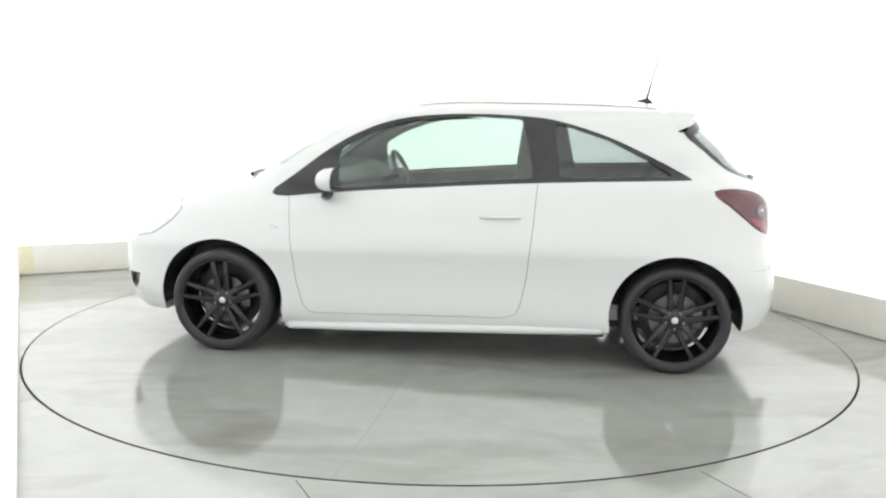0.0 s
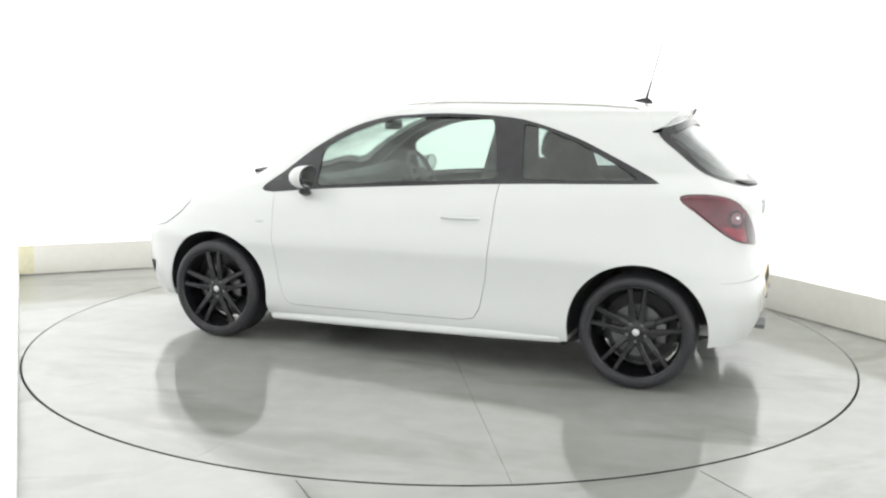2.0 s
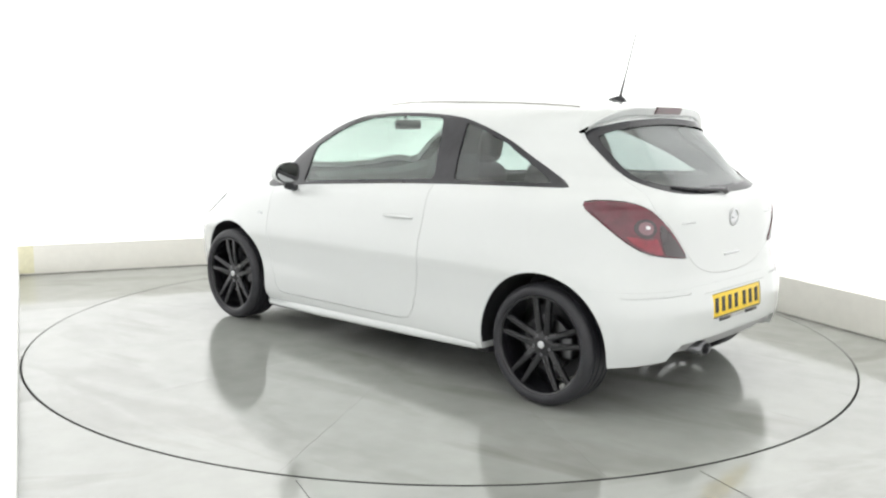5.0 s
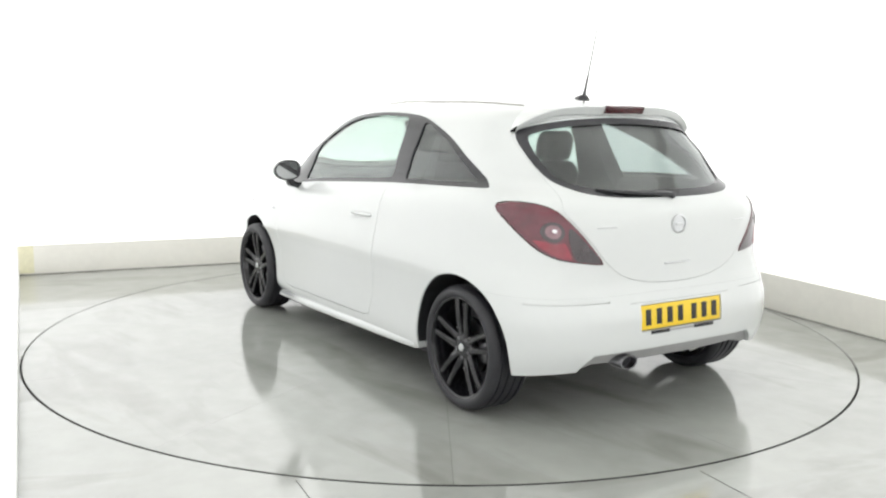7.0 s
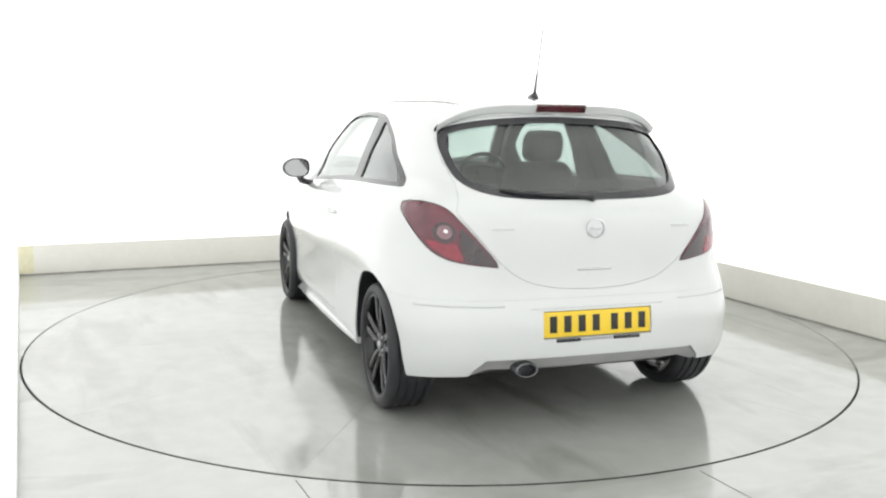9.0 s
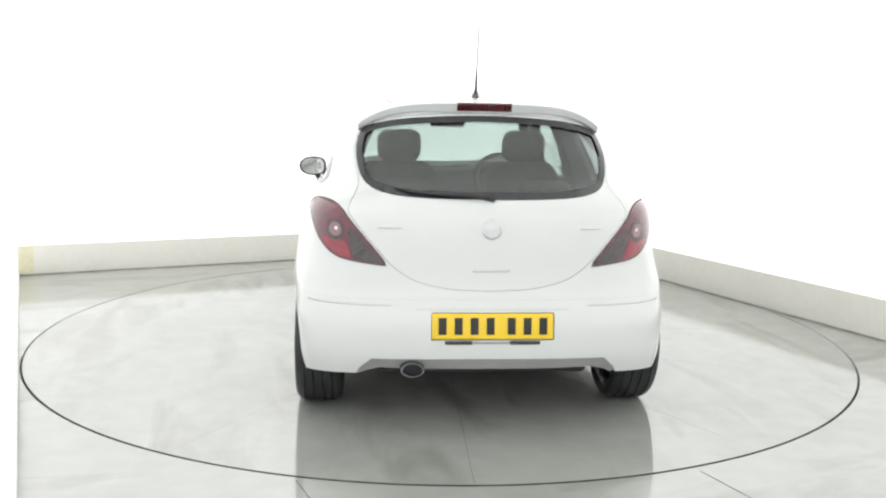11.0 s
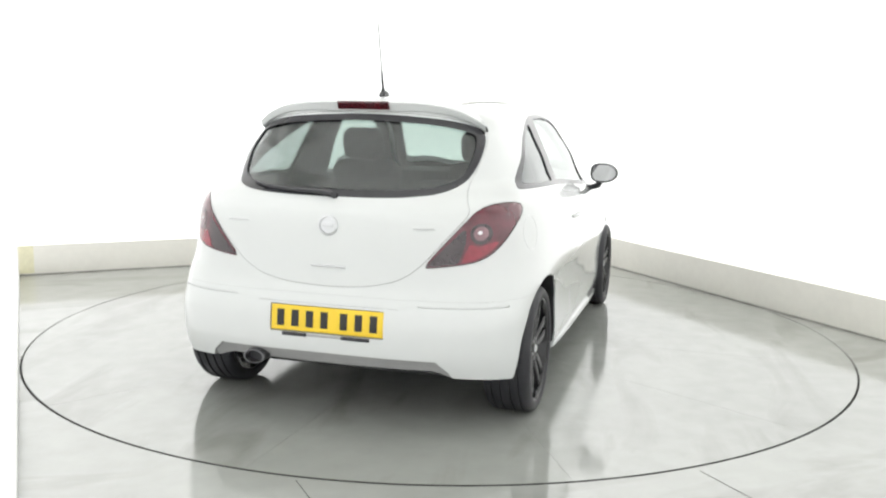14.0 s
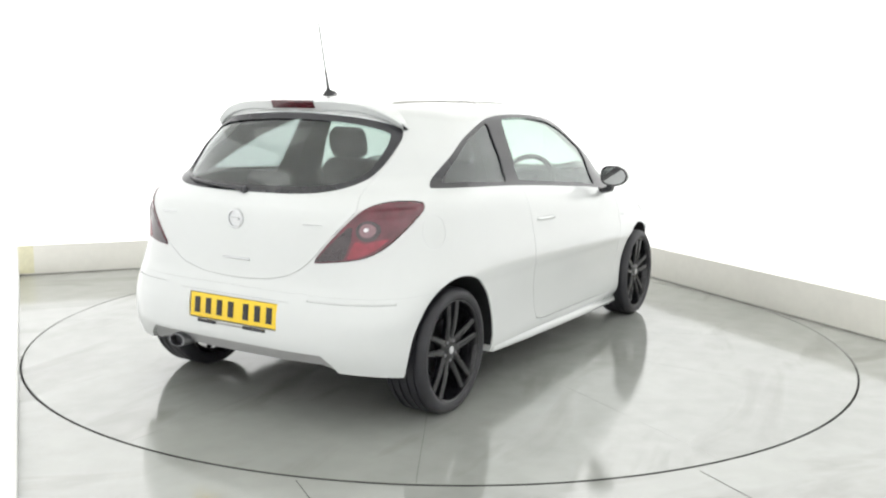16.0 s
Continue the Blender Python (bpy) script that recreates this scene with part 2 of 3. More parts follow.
def sector(a0, a1, gap=0.0006, steps=20):
    """One wedge of the turntable's top, with a slim joint to its neighbours."""
    bm = bmesh.new()
    lo, hi = [], []
    for r, d, z, out in ((DISC - 0.003, gap / DISC, 0.0, hi), (DISC, gap / DISC, -0.003, lo)):
        for i in range(steps + 1):
            a = a0 + d + (a1 - a0 - 2 * d) * i / steps
            out.append(bm.verts.new((r * math.cos(a), r * math.sin(a), z)))
    mid = (a0 + a1) / 2
    k = gap / math.sin((a1 - a0) / 2)
    tip = (k * math.cos(mid), k * math.sin(mid))
    foot = [bm.verts.new((v.co.x, v.co.y, -0.006)) for v in lo]
    t0, t1 = bm.verts.new((*tip, 0.0)), bm.verts.new((*tip, -0.006))
    bm.faces.new([t0] + hi)
    bm.faces.new([t1] + foot[::-1])
    for i in range(steps):
        bm.faces.new((hi[i], lo[i], lo[i + 1], hi[i + 1]))
        bm.faces.new((lo[i], foot[i], foot[i + 1], lo[i + 1]))
    bm.faces.new((t0, t1, foot[0], lo[0], hi[0]))
    bm.faces.new((t0, hi[-1], lo[-1], foot[-1], t1))
    return bm


for i in range(12):
    a = radians(-39.4 + 30 * i)
    part("panel", sector(a, a + radians(30)), M_FLOOR, turntable)
edge = part("edge_band", lathe([(DISC - 0.0025, -0.028), (DISC + 0.0015, -0.028), (DISC + 0.0015, -0.002), (DISC - 0.0005, 0.0012), (DISC - 0.0025, 0.0012)], 240, "z"), M_JOINT, turntable, "thin dark edge band")


# ---- the car: x forward, y to its left, z up, from the middle of the wheelbase ----
from mathutils.bvhtree import BVHTree
def curve(keys):
    xs = np.array([k[0] for k in keys], float); ys = np.array([k[1] for k in keys], float)
    h = np.diff(xs); d = np.diff(ys) / h
    m = np.zeros(len(xs)); m[0], m[-1] = d[0], d[-1]
    for i in range(1, len(xs) - 1):
        m[i] = 0 if d[i - 1] * d[i] <= 0 else (h[i - 1] + h[i]) / (h[i - 1] / d[i] + h[i] / d[i - 1])
    def at(x):
        x = min(max(x, xs[0]), xs[-1]); i = min(int(np.searchsorted(xs, x, side="right")) - 1, len(h) - 1)
        t = (x - xs[i]) / h[i]
        return ((1 + 2 * t) * (1 - t) ** 2 * ys[i] + t * (1 - t) ** 2 * h[i] * m[i] + t * t * (3 - 2 * t) * ys[i + 1] + t * t * (t - 1) * h[i] * m[i + 1])
    return at
NOSE = curve([(.17, 1.93), (.25, 1.99), (.45, 2.03), (.6, 2.015), (.75, 1.95), (.85, 1.85), (.95, 1.70), (1.0, 1.55), (1.05, 1.36), (1.09, 1.22), (1.166, 1.07), (1.25, .86), (1.315, .69), (1.38, .50), (1.42, .36), (1.455, .18), (1.475, .03), (1.487, -.12), (1.492, -.30)])
TAIL = curve([(.17, -1.75), (.25, -1.800), (.38, -1.842), (.48, -1.840), (.555, -1.822), (.585, -1.812), (.605, -1.800), (.66, -1.792), (.88, -1.785), (.95, -1.74), (1.0, -1.68), (1.05, -1.62), (1.2, -1.50), (1.33, -1.395), (1.38, -1.37), (1.41, -1.34), (1.43, -1.27), (1.455, -1.10), (1.475, -.86), (1.487, -.60), (1.492, -.40)])
WIDTH = curve([(.17, .80), (.21, .838), (.3, .853), (.42, .852), (.52, .859), (.585, .867), (.615, .8745), (.66, .8745), (.8, .855), (.9, .838), (.96, .815), (1.0, .785), (1.03, .762), (1.166, .700), (1.25, .655), (1.315, .622), (1.36, .590), (1.40, .53), (1.435, .41), (1.455, .33), (1.475, .22), (1.487, .12), (1.492, .03)])
MID = curve([(.17, -.3), (1.38, -.3), (1.492, -.35)])
SQUARE_REAR = curve([(.17, 10.0), (.45, 11.0), (.56, 9.0), (.72, 5.0), (.92, 4.7), (1.02, 3.7), (1.06, 3.9), (1.13, 4.15), (1.2, 4.4), (1.33, 4.9), (1.43, 3.5), (1.492, 2.2)])
SIDE_REAR = curve([(.17, 3.7), (.45, 3.8), (.56, 4.0), (.72, 4.8), (.92, 4.7), (1.02, 3.7), (1.06, 3.9), (1.13, 4.15), (1.2, 4.4), (1.33, 4.9), (1.43, 3.5), (1.492, 2.2)])
SQUARE_FRONT = curve([(.17, 5.2), (.6, 5.6), (.75, 4.6), (.95, 4.7), (1.0, 5.0), (1.09, 4.9), (1.25, 4.6), (1.38, 3.8), (1.492, 2.2)])
BUMP = curve([(.45, 0), (.75, .45), (.9, .9), (1.0, 1), (1.08, .9), (1.25, .3), (1.36, 0), (1.5, 0)])
def ring(s, count=220):
    """Half outline in plan at level s, from the nose round the left side to the tail."""
    a = np.linspace(0, math.pi, 3001)
    xf, xr, w, xm = NOSE(s), TAIL(s), WIDTH(s), MID(s)
    nf, nr, ns = SQUARE_FRONT(s), SQUARE_REAR(s), SIDE_REAR(s)
    c, q = np.cos(a), np.sin(a).clip(0, 1)
    x = np.where(c >= 0, xm + (xf - xm) * np.abs(c) ** (2 / nf), xm + (xr - xm) * np.abs(c) ** (2 / nr))
    y = w * np.where(c >= 0, q ** (2 / nf), q ** (2 / ns))
    y[0] = y[-1] = 0
    d = np.concatenate([[0], np.cumsum(np.hypot(np.diff(x), np.diff(y)))])
    t = np.linspace(0, d[-1], count)
    x, y = np.interp(t, d, x), np.interp(t, d, y)
    z = s - .07 * (np.clip(x, -1.3, 1.1) + .5) * BUMP(s)
    z = z + .012 * np.clip((s - 1.40) / .075, 0, 1) ** 1.3 * np.cos(np.clip((x + .30) / .85, -1, 1) * math.pi / 2) ** 2
    return np.stack([x, y, z], 1)
LEVELS = np.concatenate([np.linspace(.13, .9, 28), np.linspace(.915, 1.10, 18), np.linspace(1.115, 1.38, 20), np.linspace(1.388, 1.492, 22)])


def solid(off=0.0, floor_z=None):
    """The closed body form, moved in or out along its normals."""
    bm = bmesh.new()
    rows = []
    for s in LEVELS:
        h = ring(s, 150)
        full = np.concatenate([h, h[-2:0:-1] * [1, -1, 1]])
        rows.append([bm.verts.new(p) for p in full])
    n = len(rows[0])
    for p, q in zip(rows, rows[1:]):
        for j in range(n):
            bm.faces.new((p[j], p[(j + 1) % n], q[(j + 1) % n], q[j]))
    bm.faces.new(rows[0][::-1])
    bm.faces.new(rows[-1])
    bmesh.ops.recalc_face_normals(bm, faces=bm.faces)
    bm.normal_update()
    if off:
        moved = [v.co + v.normal * off for v in bm.verts]
        for v, c in zip(bm.verts, moved):
            v.co = c
            if floor_z is not None:
                v.co.z = max(v.co.z, floor_z + (v.co.z - 0.1) * 0.02)
    return bm


_form = solid()
SURF = BVHTree.FromBMesh(_form)
_form.free()


def side_y(x, z):
    return SURF.ray_cast(Vector((x, 3, z)), Vector((0, -1, 0)))[0].y


def back_x(y, z):
    return SURF.ray_cast(Vector((-4, y, z)), Vector((1, 0, 0)))[0].x


def roof_z(x, y):
    return SURF.ray_cast(Vector((x, y, 4)), Vector((0, 0, -1)))[0].z


SIDE_WINDOW = [(1.072, .878), (.87, 1.031), (.672, 1.183), (.508, 1.273), (.34, 1.332), (.167, 1.360), (-.124, 1.376), (-.473, 1.363), (-.63, 1.336),
               (-.88, 1.260), (-1.10, 1.160), (-1.322, 1.047), (-1.308, 1.041), (-1.22, 1.038), (-.52, 1.012), (.34, .951), (.62, .928)]
SIDE_WINDOW = rounded(SIDE_WINDOW)
REAR_WINDOW = [(0, 1.012), (.2, 1.014), (.34, 1.020), (.44, 1.032), (.505, 1.052), (.542, 1.082), (.560, 1.117), (.572, 1.164), (.576, 1.21), (.568, 1.265), (.545, 1.312), (.40, 1.347), (.2, 1.362), (0, 1.368)]
REAR_WINDOW = rounded(REAR_WINDOW + [(-y, z) for y, z in REAR_WINDOW[-2:0:-1]])
WINDSCREEN = [(1.185, 0), (1.15, .3), (1.03, .56), (.97, .585), (.47, .47), (.40, .30), (.375, 0)]
WINDSCREEN = WINDSCREEN + [(x, -y) for x, y in WINDSCREEN[-2:0:-1]]
TAIL_LAMP = [(.425, .733), (.48, .737), (.62, .755), (.67, .773), (.712, .805), (.748, .86), (.772, .92), (.778, .965), (.756, .998), (.69, 1.002), (.634, .982), (.589, .924), (.513, .838)]
HATCH = [(0, .630), (.18, .639), (.30, .666), (.36, .695), (.425, .745), (.510, .845), (.587, .934), (.606, .970), (.576, 1.02), (.556, 1.070), (.566, 1.117), (.577, 1.164), (.581, 1.21), (.574, 1.265), (.553, 1.318), (.41, 1.354), (.2, 1.372), (0, 1.378)]
HATCH = fillet(HATCH + [(-y, z) for y, z in HATCH[-2:0:-1]], .06)
DOOR = [(.905, .93), (.885, .86), (.865, .67), (.835, .42), (.80, .30), (.765, .256), (.72, .249), (-.33, .272), (-.395, .289), (-.425, .345), (-.455, .50), (-.485, .80), (-.50, 1.04), (.3, 1.0)]
HEADLAMP = [(1.57, .80), (1.61, .845), (1.75, .79), (1.88, .70), (1.92, .645), (1.84, .63), (1.72, .655), (1.61, .735)]
FOGLAMP = [(1.93, .405), (1.83, .408), (1.85, .345), (1.885, .30), (1.93, .33)]
WHEEL_X, FRONT_X, WHEEL_Y, WHEEL_Z, ARCH_Z = 1.2555, 1.270, 0.745, 0.295, 0.305
ARCH = 0.341


def arch_point(x0, r, a):
    """A point of the wheel arch, a little wider than high."""
    front = x0 > 0
    return (x0 + (.023 if front else 0) + r * (1.095 if front else 1.035) * math.cos(radians(a)), ARCH_Z + r * math.sin(radians(a)))


def arch_outline(x0, r):
    pts = [arch_point(x0, r, a) for a in range(-10, 191, 6)]
    return pts + [(pts[-1][0] - .004, .0), (pts[0][0] + .004, .0)]


def temp(bm):
    return mesh_object("form", bm, M_PAINT, False)


def shell(outer, inner, mat, floor_z=None):
    ob = temp(solid(outer))
    cut(ob, solid(inner, floor_z))
    ob.data.materials.clear()
    ob.data.materials.append(mat)
    return ob


def piece(source, tool, name, mat, parent, label="", angle=30):
    """The part of a shell that lies inside a prism."""
    ob = twin(source, name)
    cut(ob, tool, "INTERSECT")
    ob.data.materials.clear()
    ob.data.materials.append(mat)
    finish(ob, angle)
    return part(name, ob, mat, parent, label)


def finish(ob, angle=30):
    bm = bmesh.new()
    bm.from_mesh(ob.data)
    bmesh.ops.remove_doubles(bm, verts=bm.verts, dist=0.0002)
    bmesh.ops.dissolve_degenerate(bm, edges=bm.edges, dist=0.0003)
    bm.to_mesh(ob.data)
    bm.free()
    ob.data.shade_smooth()
    ob.data.set_sharp_from_angle(angle=radians(angle))


def groove(ob, depth, xs, ys, zs):
    """A slim channel that follows the body form, inside a box."""
    tool = temp(solid(.012))
    cut(tool, solid(-depth))
    cut(tool, box(*xs, *ys, *zs), "INTERSECT")
    return cut(ob, tool)


def build_bodywork(car):
    body = shell(0.0, -0.03, M_PAINT, 0.30)
    # lower edge, wheel arches, openings
    cut(body, prism([(2.6, 0), (2.6, .17), (1.7, .20), (1.56, .20), (.95, .150), (-.9, .212), (-1.6, .246), (-1.85, .282), (-2.4, .282), (-2.4, 0)], 1, -1.5, 1.5))
    for sy in (1, -1):
        lo, hi = sorted((sy * 0.52, sy * 1.4))
        for x0 in (FRONT_X, -WHEEL_X):
            cut(body, prism(arch_outline(x0, ARCH), 1, lo, hi))
        lo, hi = sorted((sy * 0.25, sy * 1.4))
        cut(body, prism(SIDE_WINDOW, 1, lo, hi))
    cut(body, prism(REAR_WINDOW, 0, -2.4, -1.12))
    cut(body, prism(WINDSCREEN, 2, .9, 1.7))
    # rear apron opening
    cut(body, prism([(-.65, .1), (-.55, .30), (-.50, .346), (.50, .346), (.55, .30), (.65, .1)], 0, -2.4, -1.62))
    # lamps: sunk openings
    lens_shell = shell(0.004, -0.035, M_RED)
    for sy in (1, -1):
        outline = rounded(TAIL_LAMP, 1)
        outline = outline if sy > 0 else mirrored(outline)
        cut(body, prism(outline, 0, -2.4, -1.25))
        inner = shrunk(outline, .003)
        lamp = piece(lens_shell, prism(inner, 0, -2.4, -1.27), "tail_lamp", M_RED, car, "dark red tail lamp lens with smoked lower corner")
        top = temp(solid(0.0054))
        cut(top, solid(-0.01))
        low = [(.44, .741), (.50, .746), (.572, .757), (.588, .80), (.600, .845), (.600, .895), (.588, .897), (.52, .825)]
        piece(top, prism(fillet(low if sy > 0 else mirrored(low), .010), 0, -2.4, -1.27), "smoked_section", M_SMOKE, lamp, "smoked dark lens section")
        mid = [(.585, .760), (.62, .765), (.662, .782), (.70, .812), (.722, .845), (.69, .842), (.655, .828), (.615, .838), (.598, .80)]
        piece(top, prism(fillet(mid if sy > 0 else mirrored(mid), .010), 0, -2.4, -1.27), "brake_section", M_BRIGHT, lamp, "bright red brake section")
        disc = [(sy * .655 + .040 * math.cos(a), .880 + .043 * math.sin(a)) for a in np.linspace(0, 2 * math.pi, 25)[:-1]]
        rev = piece(top, prism(disc, 0, -2.4, -1.27), "reversing_lamp", M_SMOKE, lamp, "round reversing lamp with a bright centre")
        bead = temp(solid(0.0066))
        cut(bead, solid(-0.01))
        disc = [(sy * .655 + .027 * math.cos(a), .882 + .030 * math.sin(a)) for a in np.linspace(0, 2 * math.pi, 21)[:-1]]
        piece(bead, prism(disc, 0, -2.4, -1.27), "lamp_centre", M_CLEAR, lamp, "clear lamp centre")
        shine = temp(solid(0.0095))
        cut(shine, solid(-0.01))
        disc = [(sy * .652 + .0075 * math.cos(a), .886 + .008 * math.sin(a)) for a in np.linspace(0, 2 * math.pi, 17)[:-1]]
        piece(shine, prism(disc, 0, -2.4, -1.27), "bulb_cap", M_SILVER, lamp, "small silver bulb cap")
        bpy.data.objects.remove(shine)
        bpy.data.objects.remove(bead)
        bpy.data.objects.remove(top)
        lo, hi = sorted((sy * 0.2, sy * 1.4))
        cut(body, prism(HEADLAMP, 1, lo, hi))
        piece(lens_shell, prism(shrunk(HEADLAMP, .003), 1, lo, hi), "headlamp", M_HEAD, car, "clear headlamp lens with bright reflector")
        cut(body, prism(FOGLAMP, 1, lo, hi))
        recess = temp(solid(-0.02))
        cut(recess, solid(-0.04))
        piece(recess, prism(shrunk(FOGLAMP, -.002), 1, lo, hi), "fog_lamp_recess", M_TRIM, car, "black fog lamp recess in the bumper")
        bpy.data.objects.remove(recess)
    bpy.data.objects.remove(lens_shell)
    # panels with true gaps between them
    for sy in (1, -1):
        lo, hi = sorted((sy * 0.5, sy * 1.4))
        door = piece(body, prism(shrunk(DOOR, .0015), 1, lo, hi), "door", M_PAINT, car, "white front door with a slim pull handle")
        cut(body, prism(shrunk(DOOR, -.0015), 1, lo, hi))
        finish(door)
        # handle
        bm = bmesh.new()
        pts = [(x, sy * (side_y(x, .824 - .02 * (x + .3)) + o), .824 - .02 * (x + .3)) for x, o in ((-.195, -.002), (-.215, .007), (-.26, .011), (-.36, .011), (-.395, .007), (-.415, -.002))]
        part("handle", tube(pts, [.009, .011, .012, .012, .011, .009], 10, bm, .8), M_PAINT, door, "white pull handle")
    hatch = piece(body, prism(shrunk(HATCH, .0009), 0, -2.4, -1.15), "tailgate", M_PAINT, car, "white tailgate with a tinted window")
    cut(body, prism(shrunk(HATCH, -.0009), 0, -2.4, -1.15))
    bump = [(-1.20, .0), (-1.20, .598), (-2.4, .598), (-2.4, .0)]
    bumper = piece(body, prism(shrunk(bump, .0002), 1, -1.4, 1.4), "rear_bumper", M_PAINT, car, "white rear bumper with a cut-out apron")
    cut(body, prism(shrunk(bump, -.0002), 1, -1.4, 1.4))
    # hollow for the plate, creases round the corners, ledge over the plate
    cut(bumper, prism(fillet([(-.2755, .4275), (.2495, .4275), (.2495, .547), (-.2755, .547)], .006), 0, -2.4, -1.8135))
    groove(bumper, .004, (-2.2, -1.60), (-.335, .310), (.557, .5605))
    for sy in (1, -1):
        groove(bumper, .006, (-2.2, -1.65), sorted((sy * .42, sy * 1.2)), (.570, .5765))
    finish(bumper)
    finish(body)
    part("body", body, M_PAINT, car, "glossy white three-door hatchback bodyshell")
    return hatch, bumper


def build_lining(car):
    liner = shell(-0.033, -0.045, M_LINING, 0.34)
    for sy in (1, -1):
        lo, hi = sorted((sy * 0.50, sy * 1.4))
        for x0 in (FRONT_X, -WHEEL_X):
            cut(liner, prism(arch_outline(x0, ARCH + .006), 1, lo, hi))
        lo, hi = sorted((sy * 0.25, sy * 1.4))
        cut(liner, prism(SIDE_WINDOW, 1, lo, hi))
    cut(liner, prism(REAR_WINDOW, 0, -2.4, -1.12))
    cut(liner, prism(WINDSCREEN, 2, .9, 1.7))
    cut(liner, box(-3, 3, -2, 2, -.2, .325))
    finish(liner)
    part("interior_lining", liner, M_LINING, car, "dark grey cabin lining")
    for sy, x0 in itertools.product((1, -1), (FRONT_X, -WHEEL_X)):
        bm = bmesh.new()
        rows = []
        for a in range(-10, 191, 8):
            rim = arch_point(x0, ARCH - .002, a)
            edge = side_y(rim[0], max(.2, rim[1])) - .006
            prof = [(ARCH - .004, edge), (ARCH - .006, .50), (.02, .50), (.02, .49), (ARCH + .004, .49), (ARCH - .001, edge)]
            points = [(*arch_point(x0, r, a), w) for r, w in prof]
            rows.append([bm.verts.new((x, sy * w, z)) for x, z, w in points])
        for p, q in zip(rows, rows[1:]):
            for j in range(6):
                bm.faces.new((p[j], p[(j + 1) % 6], q[(j + 1) % 6], q[j]))
        bm.faces.new(rows[0])
        bm.faces.new(rows[-1][::-1])
        part("wheel_arch_liner", bm, M_PLASTIC, car, "black wheel arch liner")
    # underbody
    bm = bmesh.new()
    stations = [(1.80, .45, .20), (1.6, .52, .175), (.95, .50, .155), (.9, .74, .150), (-.88, .76, .170), (-.93, .50, .165), (-1.3, .48, .165), (-1.5, .48, .19), (-1.66, .46, .250)]
    rows = [[bm.verts.new((x, y, z)) for y, z in ((-w, h), (w, h), (w, h + .1), (-w, h + .1))] for x, w, h in stations]
    for p, q in zip(rows, rows[1:]):
        for j in range(4):
            bm.faces.new((p[j], p[(j + 1) % 4], q[(j + 1) % 4], q[j]))
    bm.faces.new(rows[0])
    bm.faces.new(rows[-1][::-1])
    part("underbody", bm, M_PLASTIC, car, "dark underbody tray")


def build_glass(car, hatch):
    pane = shell(-0.006, -0.0105, M_GLASS)
    trim = shell(0.0015, -0.016, M_TRIM)
    for sy in (1, -1):
        lo, hi = sorted((sy * 0.25, sy * 1.4))
        # black frame round the side glass, with door pillar and quarter-light bar
        frame_ = piece(trim, prism(shrunk(SIDE_WINDOW, .001), 1, lo, hi), "window_frame", M_TRIM, car, "black window surround with a broad door pillar")
        front = [(.632, .945), (.628, 1.158), (.48, 1.242), (.32, 1.304), (.16, 1.339), (-.124, 1.355), (-.400, 1.347), (-.44, 1.20), (-.475, 1.033), (.34, .972)]
        quarter = [(-.575, 1.328), (-.63, 1.316), (-.88, 1.236), (-1.08, 1.136), (-1.215, 1.062), (-1.2, 1.057), (-.615, 1.035)]
        for outline, mat, text in ((fillet(front, .035), M_GLASS, "clear green-tinted door glass"), (fillet(quarter, .03), M_TINT, "dark tinted rear quarter glass")):
            cut(frame_, prism(outline, 1, lo, hi))
            g = piece(pane, prism(shrunk(outline, -.004), 1, lo, hi), "side_glass", mat, car, text)
            g.visible_shadow = False
        finish(frame_)
    g = piece(pane, prism(shrunk(REAR_WINDOW, .001), 0, -2.4, -1.13), "rear_glass", M_TINT, hatch, "dark tinted rear window")
    g.visible_shadow = False
    band = piece(trim, prism(shrunk(REAR_WINDOW, .0015), 0, -2.4, -1.13), "rear_glass_band", M_TRIM, hatch, "black printed band round the rear window")
    hole = shrunk(REAR_WINDOW, .030)
    cut(band, prism(hole, 0, -2.4, -1.0))
    cut(band, solid(-0.0125), "DIFFERENCE")
    finish(band)
    g = piece(pane, prism(shrunk(WINDSCREEN, .001), 2, .9, 1.7), "windscreen", M_GLASS, car, "clear windscreen glass")
    g.visible_shadow = False
    bpy.data.objects.remove(pane)
    bpy.data.objects.remove(trim)


